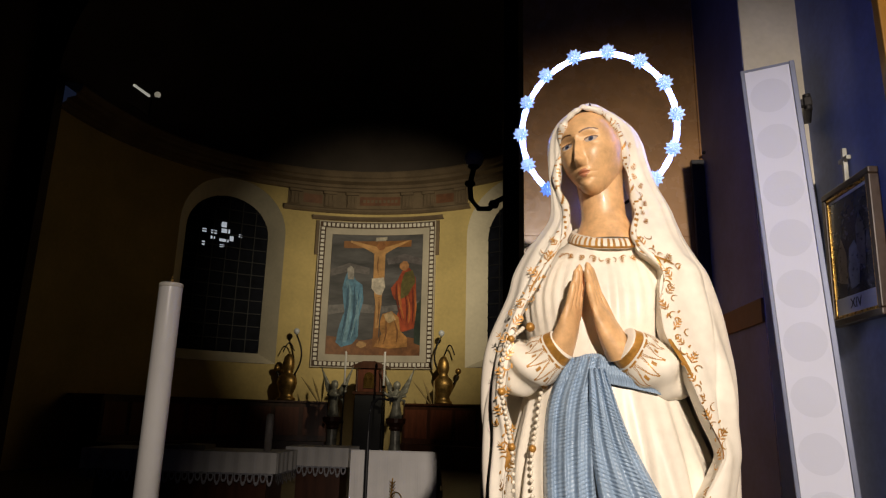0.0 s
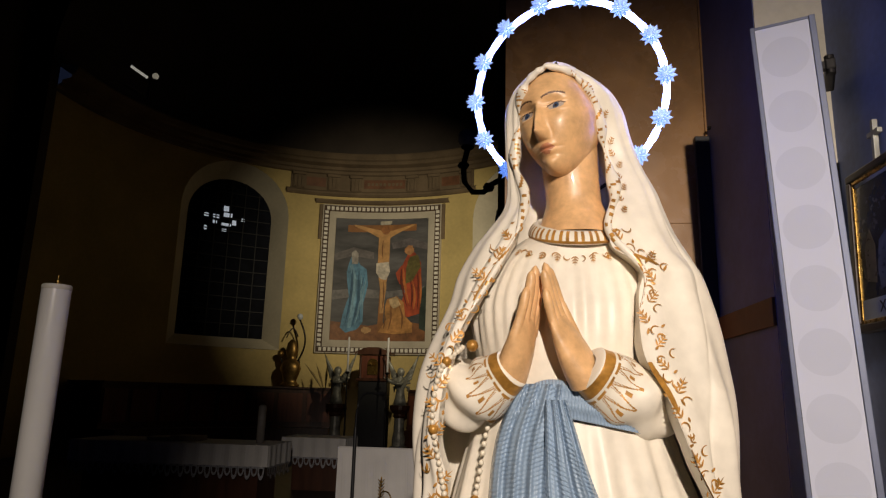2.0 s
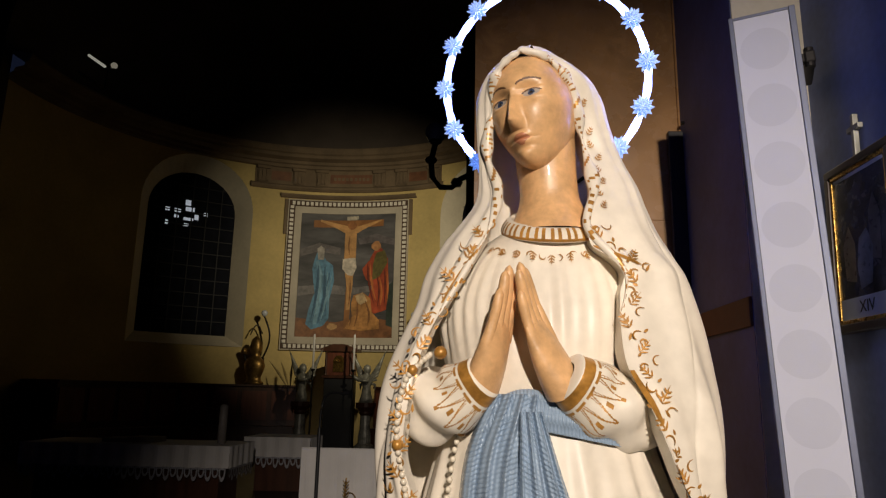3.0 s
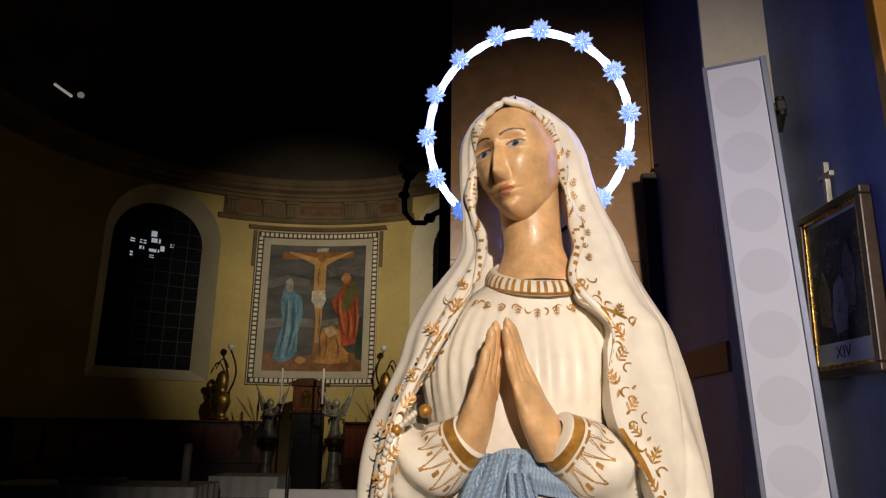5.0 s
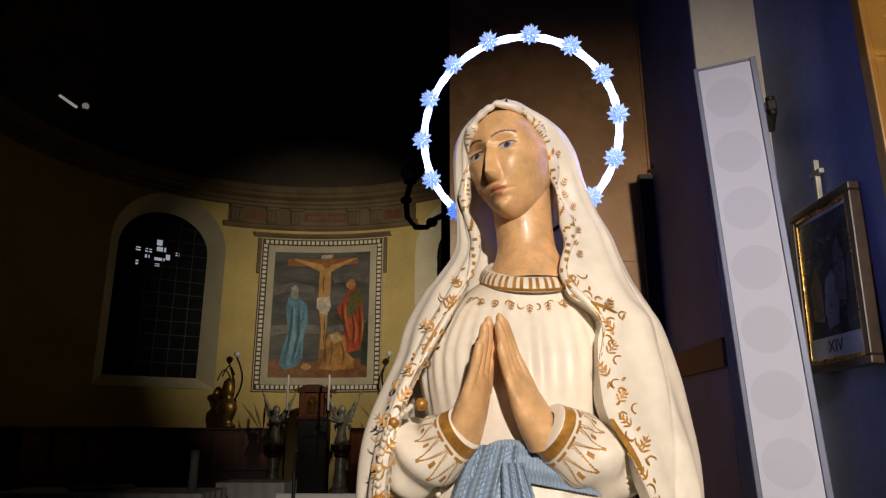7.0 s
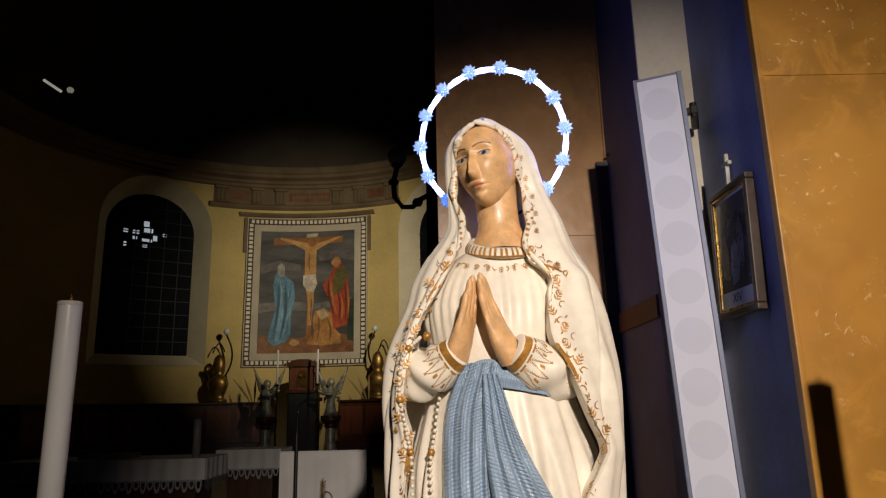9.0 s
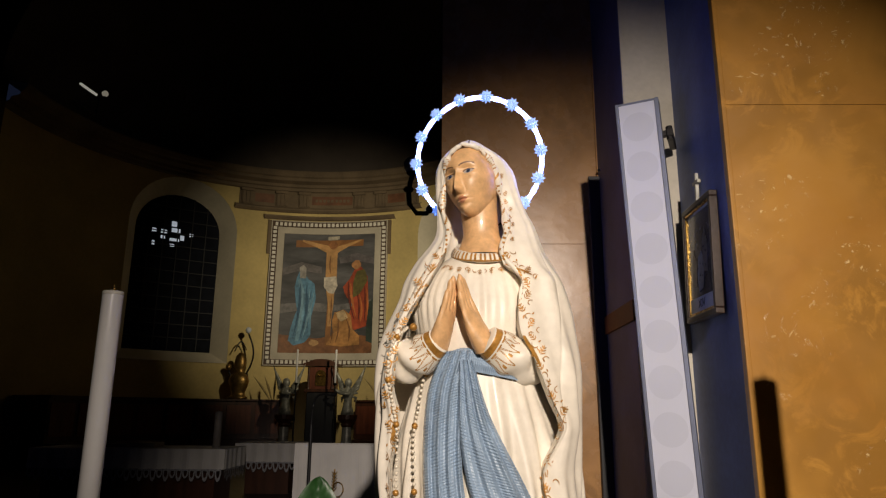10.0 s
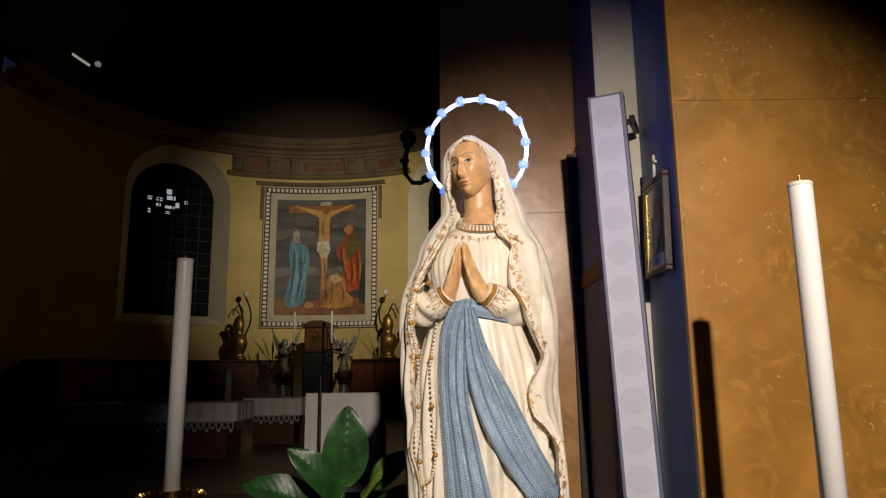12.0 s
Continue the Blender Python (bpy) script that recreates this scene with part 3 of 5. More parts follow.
def head(u, v):
    """u from one ear by way of the nose to the other, v from the chin up. Units: metres, the face to -y."""
    a = (u - 0.5) * math.pi * 1.30
    e = (v - 0.5) * math.pi
    w = 0.074 * (1 - 0.54 * (max(0, 0.52 - v) / 0.52) ** 1.15)
    x = w * math.sin(a) * math.cos(e) ** 0.80
    y = -0.086 * math.cos(a) * max(0.0, math.cos(e)) ** 0.66
    z = 0.114 * math.sin(e)
    X, Z = x, z
    d = 0.0
    # brow, eye sockets, cheeks, nose, mouth, chin
    d += 0.0032 * gauss(X, Z, 0, 0.042, 0.05, 0.012)
    for s in (-1, 1):
        d -= 0.0185 * gauss(X, Z, s * 0.0265, 0.0200, 0.0130, 0.0105)
        d += 0.0088 * gauss(X, Z, s * 0.0300, 0.0165, 0.0100, 0.0066)
        d += 0.0036 * gauss(X, Z, s * 0.0300, 0.0240, 0.0140, 0.0018)
        d += 0.0020 * gauss(X, Z, s * 0.0300, 0.0080, 0.0120, 0.0022)
        d += 0.0050 * gauss(X, Z, s * 0.0360, -0.024, 0.018, 0.022)
        d += 0.0046 * gauss(X, Z, s * 0.0080, -0.0350, 0.0040, 0.0044)
        d -= 0.0020 * gauss(X, Z, s * 0.0225, -0.063, 0.006, 0.008)
        d -= 0.0026 * gauss(X, Z, s * 0.0150, -0.034, 0.0030, 0.0065)
    ridge = max(0.0, min(1.0, (0.034 - Z) / 0.068))
    if -0.047 < Z < 0.034:
        tip = ridge if Z > -0.033 else max(0.0, (Z + 0.047) / 0.014)
        d += (0.0065 + 0.0255 * ridge**1.1) * tip ** (0.75 if Z < -0.033 else 0.30) * math.exp(-((X / (0.0040 + 0.0024 * ridge)) ** 2) / 2)
    d += 0.0040 * gauss(X, Z, 0, -0.062, 0.018, 0.016)
    d += 0.0046 * gauss(X, Z, 0, -0.0575, 0.0110, 0.0034)
    d += 0.0056 * gauss(X, Z, 0, -0.0685, 0.0098, 0.0038)
    d -= 0.0042 * gauss(X, Z, 0, -0.0628, 0.0130, 0.0014)
    d -= 0.0046 * gauss(X, Z, 0, -0.0775, 0.013, 0.0042)
    d += 0.0180 * gauss(X, Z, 0, -0.0960, 0.019, 0.013)
    d += 0.0020 * gauss(X, Z, 0, -0.070, 0.022, 0.020)
    return HEAD @ Vector((x, y - d, z))


HEAD_INV = HEAD.inverted()


def head_slot(u, v, p):
    q = HEAD_INV @ Vector(p)
    X, Z = q.x, q.z
    if q.y > -0.03:
        return I_SKIN
    for s in (-1, 1):
        ex, ez = X - s * 0.0300, Z - 0.0160
        eye = (ex / 0.0140) ** 2 + (ez / (0.0072 if ez < 0 else 0.0062)) ** 2
        if eye < 1:
            r = math.hypot(ex + 0.0003, ez - 0.0006)
            return I_PUPIL if r < 0.0027 else I_IRIS if r < 0.0060 else I_EYE
        if eye < 1.60 and ez > 0.0005:
            return I_BROW
        arch = 0.0370 + 0.0060 * (1 - ((X - s * 0.029) / 0.020) ** 2)
        if abs(X - s * 0.029) < 0.020 and abs(Z - arch) < 0.0018:
            return I_BROW
    if abs(X) < 0.0150 * (1 - abs(Z + 0.0625) / 0.0150) and -0.0740 < Z < -0.0530:
        return I_LIPS
    if Z > 0.094:
        return I_HAIR
    return I_SKIN


add_surface(head, 260, 260, head_slot)
# the back of the head and the hair at the temples
add_surface(lambda u, v: HEAD @ Vector((0.071 * math.sin(6.28318 * u) * math.sin(math.pi * v), 0.012 + 0.078 * math.cos(6.28318 * u) * math.sin(math.pi * v), 0.008 + 0.102 * math.cos(math.pi * v))), 48, 24, I_SKIN, True)


# the neck
def neck(u, v):
    a = 6.28318 * u
    c = Vector((0.307, 1.672, 2.06)).lerp(Vector((0.325, 1.676, 1.865)), v)
    r = 0.061 - 0.005 * math.sin(math.pi * v) + 0.030 * (max(0, v - 0.60) / 0.40) ** 1.5
    return c + Vector((r * math.cos(a), r * math.sin(a) - 0.004 * gauss(math.cos(a), 0, -0.45, 0, 0.25, 1) * (1 - v), 0))


add_surface(neck, 40, 24, I_SKIN, True)


# collar with a ring of gilt lozenges
def collar(u, v):
    a = 6.28318 * u
    b = 6.28318 * v
    R = 0.080 + 0.011 * math.cos(b)
    return 0.319 + R * 1.04 * math.sin(a), 1.668 - R * 1.02 * math.cos(a), 1.884 - 0.036 * math.cos(a) + 0.0125 * math.sin(b) - 0.010 * math.cos(b)


add_surface(collar, 180, 12, lambda u, v, p: I_GILD if (abs((u * 40) % 1 - 0.5) < 0.20 and 0.02 < v < 0.26) or v > 0.93 or 0.40 < v < 0.45 else I_CREAM, True)


# ---- palms, cuffs and sleeves ----
def hand(wrist, tip, lean, thick, wide, mirror):
    """A long hand from the wrist to the finger tips; the fingers lie in a row along its width."""
    w, t = Vector(wrist), Vector(tip)
    d = (t - w).normalized()
    side = Vector((math.cos(lean), math.sin(lean), 0))
    side = (side - d * side.dot(d)).normalized()
    flat = d.cross(side).normalized()

    def palm(u, v):
        a = 6.28318 * u
        k = 0.56 * v
        q = v
        ww = wide * (0.80 + 0.26 * math.sin(math.pi * min(1, 0.1 + q * 0.62)) - 0.22 * q)
        tt = thick * (1.75 + 0.25 * math.sin(math.pi * (0.1 + 0.75 * q)) - 1.36 * q)
        bow = 0.010 * math.sin(math.pi * k) * mirror
        return w + (t - w) * k + side * (ww * math.cos(a)) + flat * (tt * math.sin(a) + bow)

    add_surface(palm, 28, 18, I_SKIN, True)
    for n, (start, reach, r) in enumerate(((0.40, 0.955, 0.0105), (0.40, 1.0, 0.0110), (0.40, 0.955, 0.0106), (0.38, 0.815, 0.0096))):
        o = (n - 1.5) / 1.5 * wide * 0.66

        def finger(u, v, o=o, start=start, reach=reach, r=r):
            a = 6.28318 * u
            k = start + (reach - start) * v
            rr = r * (1.05 - 0.30 * v) * (1 + 0.06 * math.sin(9.4 * v + 1)) * math.sqrt(max(0.02, 1 - max(0, (v - 0.88) / 0.12) ** 2))
            bow = 0.010 * math.sin(math.pi * k) * mirror
            c = w + (t - w) * k + side * (o * (1 - 0.42 * v)) + flat * bow
            return c + side * (rr * math.cos(a)) + flat * (rr * math.sin(a))

        add_surface(finger, 14, 24, I_SKIN, True)

    def thumb(u, v):
        a = 6.28318 * u
        rr = 0.0115 * (1.05 - 0.35 * v) * math.sqrt(max(0.02, 1 - max(0, (v - 0.86) / 0.14) ** 2))
        c = w + (t - w) * (0.16 + 0.56 * v) - side * (wide * (0.62 - 0.05 * v)) + flat * (0.004 * mirror + 0.006 * v * mirror) + Vector((0, -0.007, 0)) * math.sin(math.pi * v)
        return c + side * (rr * math.cos(a)) + flat * (rr * math.sin(a))

    add_surface(thumb, 14, 20, I_SKIN, True)


def sleeve(points, radii, drop, rings):
    """A wide sleeve from the elbow to the cuff, with folds; rings: gilt bands by where they lie."""
    pts = [Vector(p) for p in points]

    def f(u, v):
        c = along(pts, v)
        d = (along(pts, min(1, v + 0.02)) - along(pts, max(0, v - 0.02))).normalized()
        up = Vector((0, 0, 1))
        a_ = d.cross(up).normalized()
        b_ = a_.cross(d).normalized()
        a = 6.28318 * u
        r = lerp_table(radii, v) - 0.017 * max(0.0, (v - 0.955) / 0.045) ** 2
        fold = 0.006 * math.sin(15 * v + 3 * math.sin(a)) * math.sin(math.pi * v) + 0.005 * math.sin(27 * v + 2 * a) * (1 - v)
        return c + a_ * ((r + fold) * math.cos(a)) + b_ * ((r * 1.08 + fold) * math.sin(a)) + Vector((0, 0, -drop * math.sin(math.pi * v) * max(0, -math.sin(a))))

    def slot(u, v, p):
        for lo, hi in rings:
            if lo < v < hi:
                return I_GILD
        if 0.60 < v < 0.85:
            saw = abs((u * 11) % 1 - 0.5) * 2
            q = (v - 0.60) / 0.25
            if abs(saw - q) < 0.07 or abs(saw - q * 0.6 - 0.1) < 0.04 or (q > 0.93 and saw > 0.2):
                return I_GILD
            if abs(saw - 0.9) < 0.10 and 0.25 < q < 0.5:
                return I_GILD
        return I_CREAM

    add_surface(f, 260, 220, slot, True)


FORWARD = radians(237)
hand((0.186, 1.546, 1.578), (0.231, 1.499, 1.777), FORWARD, 0.017, 0.040, 1)
hand((0.327, 1.538, 1.576), (0.246, 1.490, 1.779), FORWARD, 0.018, 0.044, -1)
sleeve([(0.090, 1.690, 1.552), (0.096, 1.625, 1.552), (0.125, 1.582, 1.560), (0.160, 1.556, 1.576), (0.196, 1.532, 1.602)], [(0, 0.050), (0.35, 0.053), (0.7, 0.044), (1, 0.0335)], 0.012, [(0.87, 0.955)])
sleeve([(0.462, 1.680, 1.560), (0.446, 1.612, 1.552), (0.407, 1.570, 1.559), (0.364, 1.546, 1.578), (0.322, 1.526, 1.603)], [(0, 0.052), (0.35, 0.057), (0.7, 0.049), (1, 0.0395)], 0.010, [(0.87, 0.955)])


# ---- the blue sash ----
def waist(u, v):
    x = 0.188 + 0.240 * u
    top = lerp_table([(0.0, 1.546), (0.25, 1.579), (0.5, 1.573), (1.0, 1.535)], u)
    z = top - v * lerp_table([(0.0, 0.05), (0.4, 0.063), (1.0, 0.046)], u)
    row = math.sin(v * 12.5)
    return gown_front(x, z, 0.012 + 0.008 * math.sin(math.pi * v) ** 0.5 + 0.0022 * row + 0.0014 * math.sin(260 * u + 2 * math.floor(v * 4)))


add_surface(waist, 220, 48, I_SASH)
T1 = ([(0.60, 0.20), (0.893, 0.174), (1.158, 0.157), (1.334, 0.151), (1.474, 0.164), (1.571, 0.205)], [(0.60, 0.40), (0.892, 0.333), (1.061, 0.294), (1.235, 0.260), (1.432, 0.262), (1.544, 0.279), (1.571, 0.283)])
T2 = ([(0.86, 0.475), (0.892, 0.454), (1.042, 0.351), (1.196, 0.280), (1.352, 0.251), (1.512, 0.250), (1.55, 0.250)], [(0.86, 0.612), (0.928, 0.578), (1.06, 0.503), (1.233, 0.416), (1.391, 0.335), (1.512, 0.296), (1.55, 0.285)])


def tail(table, z0, z1, off, pleats, phase):
    lo, hi = table

    def f(u, v):
        z = z0 + (z1 - z0) * v
        a, b = lerp_table(lo, z), lerp_table(hi, z)
        x = a + (b - a) * u
        pleat = 0.0065 * math.sin(pleats * 3.14159 * u + phase + 0.9 * math.sin(4 * z)) + 0.003 * math.sin(2.3 * pleats * 3.14159 * u)
        rib = 0.0021 * math.sin(z * 760 + 30 * u * (1 if phase else -1) + 3 * math.sin(z * 31)) * (0.6 + 0.4 * math.sin(z * 47 + 12 * u))
        side = -0.016 * max(0, abs(2 * u - 1) - 0.86) / 0.14
        return gown_front(x, z, off + pleat + rib + side)

    add_surface(f, 64, 620, I_SASH)


tail(T1, 0.60, 1.572, 0.024, 7, 0.0)
tail(T2, 0.90, 1.545, 0.040, 6, 1.3)
# fringe at the end of the second tail
for k in range(16):
    x = 0.458 + 0.122 * k / 15
    top, bot = gown_front(x, 0.905 + 0.02 * k / 15, 0.045), gown_front(x + 0.02, 0.80, 0.045)
    add_surface(lambda u, v, top=top, bot=bot: top.lerp(bot, v) + Vector((0.0035 * math.cos(6.28 * u), 0.0035 * math.sin(6.28 * u), 0)), 6, 4, I_SASH, True)


# ---- gilt ornament on the cloak, the gown and the hems ----
def surface_frame(f, u, z):
    p = Vector(f(u, z))
    a = Vector(f(u + 0.014, z)) - Vector(f(u - 0.014, z))
    b = Vector(f(u, z + 0.014)) - Vector(f(u, z - 0.014))
    a.normalize()
    n = a.cross(b).normalized()
    if n.dot(p - Vector((0.31, 1.72, p.z))) < 0:
        n = -n
    return p, a, n.cross(a).normalized(), n


def leaf_on(f, u, z, du, dz, angle, length, width, lift=0.0022):
    p, a, b, n = surface_frame(f, u, z)
    if a.x < 0:
        a = -a
    if b.z < 0:
        b = -b
    p = p + a * du + b * dz + n * lift
    d, s = a * math.cos(angle) + b * math.sin(angle), -a * math.sin(angle) + b * math.cos(angle)
    base = len(SV)
    for l, w, h in ((0, 0, 0), (0.3, 0.5, 0), (0.7, 0.38, 0), (1, 0, 0), (0.7, -0.38, 0), (0.3, -0.5, 0), (0.5, 0, 0.0004)):
        SV.append(tuple(p + d * (l * length) + s * (w * width) + n * h))
    for i in range(6):
        SF.append((base + i, base + (i + 1) % 6, base + 6))
        SM.append(I_GILD)


def sprig(f, u, z, angle, size):
    leaf_on(f, u, z, 0, 0, angle, size, size * 0.075)
    for k in (0.05, 0.32, 0.58):
        for s in (-1, 1):
            leaf_on(f, u, z, math.cos(angle) * size * k, math.sin(angle) * size * k, angle + s * 0.85, size * (0.46 - 0.3 * k), size * 0.10)


def bar_on(f, u0, z0, u1, z1, width, lift=0.0022, n=14):
    """A broad gilt band painted along a surface."""
    base = len(SV)
    for k in range(n + 1):
        t = k / n
        u, z = u0 + (u1 - u0) * t, z0 + (z1 - z0) * t
        p, a, b, nn = surface_frame(f, u, z)
        w = width * (0.6 + 0.4 * math.sin(math.pi * t))
        SV.append(tuple(p + nn * lift - a * (w / 2)))
        SV.append(tuple(p + nn * lift + a * (w / 2)))
    for k in range(n):
        i = base + 2 * k
        SF.append((i, i + 1, i + 3, i + 2))
        SM.append(I_GILD)


def scroll_on(f, u, z, du, turn, size, n=16, width=0.0022):
    """A thin painted spiral."""
    base = len(SV)
    p, a, b, nn = surface_frame(f, u, z)
    if a.x < 0:
        a = -a
    if b.z < 0:
        b = -b
    p = p + a * du + nn * 0.0022
    for k in range(n + 1):
        t = k / n
        an = turn + 3.3 * t
        r = size * (1 - 0.6 * t)
        for g in (-0.5, 0.5):
            q = r + g * width * (0.5 + math.sin(math.pi * t))
            SV.append(tuple(p + a * (q * math.cos(an)) + b * (q * math.sin(an))))
    for k in range(n):
        i = base + 2 * k
        SF.append((i, i + 1, i + 3, i + 2))
        SM.append(I_GILD)


rs = random.Random(7)
for edge, sgn in ((0.968, 1), (0.020, -1)):
    z = 0.68
    k = 0
    while z < 1.86:
        u = edge + sgn * 0.010 * math.sin(k * 1.3)
        way = 1 if k % 2 else -1
        sprig(cloak, u, z, radians(90 + way * 38) + rs.uniform(-0.2, 0.2), 0.030 + rs.uniform(0, 0.007))
        scroll_on(cloak, u, z + 0.016, -way * 0.008, rs.uniform(0, 6), 0.009)
        scroll_on(cloak, u - sgn * 0.010, z + 0.026, way * 0.010, rs.uniform(0, 6), 0.012, width=0.0019)
        leaf_on(cloak, u, z + 0.034, -way * 0.012, 0, rs.uniform(0.5, 2.6), 0.010, 0.005)
        if k % 3 == 0:
            leaf_on(cloak, u, z + 0.02, way * 0.014, 0, rs.uniform(0.5, 2.6), 0.015, 0.005)
        z += 0.040
        k += 1
for k in range(9):
    z = 1.90 + 0.026 * k
    sprig(cloak, 0.955 + 0.008 * math.sin(k), z, radians(90 + (25 if k % 2 else -25)), 0.022)
for u0, z0, u1, z1, w in ((0.990, 1.826, 0.950, 1.792, 0.014), (0.993, 1.612, 0.984, 1.535, 0.014), (0.993, 1.47, 0.993, 1.36, 0.012), (0.993, 1.25, 0.993, 1.165, 0.011), (0.993, 1.14, 0.990, 1.05, 0.011), (0.010, 1.80, 0.018, 1.72, 0.011), (0.008, 1.40, 0.010, 1.33, 0.012), (0.010, 1.19, 0.008, 1.14, 0.012), (0.010, 0.99, 0.010, 0.955, 0.010)):
    bar_on(cloak, u0, z0, u1, z1, w)
for u in np.linspace(-0.13, 0.13, 9):
    sprig(lambda a, b: gown(a % 1.0, b), float(u), 1.812 + 0.16 * abs(float(u)), radians(-90 + 200 * float(u)), 0.022)

for k in range(10):
    u = -0.115 + 0.23 * k / 9
    scroll_on(lambda a, b: gown(a % 1.0, b), u, 1.806 + 0.16 * abs(u), 0.0, 2.2 * k, 0.0085, width=0.0016)

# ---- rosary ----
def beads(points, spacing, r):
    pts = [Vector(p) for p in points]
    length = sum((along(pts, (k + 1) / 200) - along(pts, k / 200)).length for k in range(200))
    n = int(length / spacing)
    for k in range(n + 1):
        big = k % 11 == 5
        p = along(pts, k / n)
        add_ball(p, r * (1.75 if big else 1.0), I_GILD if big else I_PEARL)


def on_cloak(x, z):
    return (x, min(cloak(u, z)[1] for u in (0.02, 0.05)) - 0.004, z)


def on_gown(x, z):
    return tuple(gown_front(x, z, 0.024))


add_ball((0.122, 1.530, 1.636), 0.011, I_GILD, 12, 8)
beads([on_cloak(x, z) for x, z in ((0.105, 1.632), (0.068, 1.59), (0.056, 1.51), (0.069, 1.43), (0.082, 1.354), (0.083, 1.236), (0.083, 1.12), (0.089, 1.00), (0.100, 0.94))], 0.0125, 0.0052)
beads([on_gown(x, z) for x, z in ((0.178, 1.525), (0.151, 1.50), (0.135, 1.41), (0.124, 1.334), (0.128, 1.235), (0.135, 1.12), (0.142, 1.04), (0.130, 0.965), (0.104, 0.935))], 0.0125, 0.0052)
beads([on_gown(x, z) for x, z in ((0.103, 0.925), (0.106, 0.84), (0.108, 0.76))], 0.0125, 0.0052)

me = bpy.data.meshes.new("statue")
me.from_pydata(SV, [], SF)
for m in STATUE_MATS:
    me.materials.append(m)
me.polygons.foreach_set("material_index", SM)
me.shade_smooth()
statue = tagged(new("statue", me), "ivory painted statue with gilt hems and blue sash on a pedestal", "statue")
bm = boxed(0.02, 0.66, 1.42, 2.02, 0.5, 0.6, 0.01)
box(bm, 0.06, 0.62, 1.46, 1.98, 0.06, 0.5)
box(bm, 0.02, 0.66, 1.42, 2.02, 0.0, 0.06, 0.008)
part("pedestal", bm, WOOD, label="dark wooden pedestal under the statue", category="pedestal")

# ---- the ring of lights behind the head ----
halo = thing("halo_lamp", "round white glowing light tube with twelve pale blue flowers", "lamp")
HR = 0.204
halo.matrix_world = Matrix.Translation((0.311, 1.694, 2.191)) @ Matrix.Rotation(radians(-14.7), 4, "Z") @ Matrix.Rotation(radians(12.3), 4, "X")
bm = bmesh.new()
pts = []
for k in range(97):
    a = radians(-58 + 296 * k / 96)
    pts.append(Vector((HR * math.cos(a), 0, HR * math.sin(a))))
piped(bm, pts, [0.0074 + 0.0007 * math.sin(k * 1.7) for k in range(97)], 14)
part("tube", bm, TUBE, halo, "glowing white tube", smooth=True)


def flower_mesh():
    bm = bmesh.new()
    for ring, (n, ro, ri, y, tilt) in enumerate(((10, 0.0235, 0.0135, -0.015, 0.002), (10, 0.0185, 0.010, -0.020, 0.004), (8, 0.011, 0.006, -0.025, 0.004))):
        for k in range(n):
            a = 6.28318 * (k + ring * 0.5) / n
            w = 3.14159 / n * 0.92
            c = [bm.verts.new((r * math.cos(q), yy, r * math.sin(q))) for r, q, yy in ((ri * 0.3, a, y), (ri * 1.15, a - w, y), (ro, a, y - tilt), (ri * 1.15, a + w, y), (ri * 1.1, a, y - 0.003))]
            for i, j in ((0, 1), (1, 2), (2, 3), (3, 0)):
                bm.faces.new((c[i], c[j], c[4]))
    bmesh.ops.create_icosphere(bm, subdivisions=1, radius=0.0058, matrix=Matrix.Translation((0, -0.021, 0)))
    me = bpy.data.meshes.new("flower")
    bm.to_mesh(me)
    bm.free()
    me.materials.append(FLOWER)
    return me


fm = flower_mesh()
for k in range(12):
    a = radians(-45.9 + 24.87 * k)
    ob = new("flower", fm)
    ob.parent = halo
    ob.matrix_local = Matrix.Translation((HR * math.cos(a), 0, HR * math.sin(a))) @ Matrix.Rotation(a * 3.1, 4, "Y")
bm = bmesh.new()
piped(bm, [(0.02, 0.10, -0.40), (0.02, 0.10, -0.28), (0.04, 0.05, -0.21), (0.11, 0.008, -0.174)], 0.004)
part("bracket", bm, IRON, halo, "thin iron bracket behind the statue")

# ---- near things on the piers ----
speaker = thing("column_speaker", "tall white column loudspeaker in a metal frame, leaning on its bracket", "loudspeaker")
speaker.matrix_world = Matrix.Translation((0.962, 2.163, 2.618)) @ Matrix.Rotation(radians(-22), 4, "Z") @ Matrix.Rotation(radians(0.6), 4, "X") @ Matrix.Rotation(radians(-2.0), 4, "Y")
SW, SH = 0.080, 2.1
bm = boxed(-SW, SW, 0.0, 0.075, -SH, 0.0, 0.004)
part("cabinet", bm, BLACK, speaker, "black cabinet")
for x0, x1 in ((-SW - 0.004, -SW + 0.008), (SW - 0.012, SW + 0.004)):
    part("side_rail", boxed(x0, x1, -0.012, 0.05, -SH, 0.004, 0.002), ALU, speaker, "brushed metal rail")
part("top_cap", boxed(-SW + 0.008, SW - 0.012, -0.008, 0.05, -0.004, 0.004, 0.001), ALU, speaker, "metal end cap")
grille = part("grille", boxed(-SW + 0.009, SW - 0.013, -0.007, -0.001, -SH, -0.005), SPEAKER, speaker, "pale cloth grille")
for k in range(12):
    bm = bmesh.new()
    turned(bm, [(0.064, 0), (0.064, 0.0004), (0.055, 0.0007)], (0, 0, 0), 40)
    bmesh.ops.transform(bm, matrix=Matrix.Translation((-0.002, -0.0065, -0.105 - k * 0.166)) @ Matrix.Rotation(radians(90), 4, "X"), verts=bm.verts)
    part("driver_disc", bm, SPEAKER_D, grille, "round driver showing through the cloth")
bm = bmesh.new()
box(bm, 0.05, 0.115, 0.05, 0.075, -0.14, -0.115, 0.003)
box(bm, 0.095, 0.122, 0.045, 0.215, -0.145, -0.11, 0.005)
turned(bm, [(0.013, -0.155), (0.013, -0.10)], (0.108, 0.06, 0), 14)
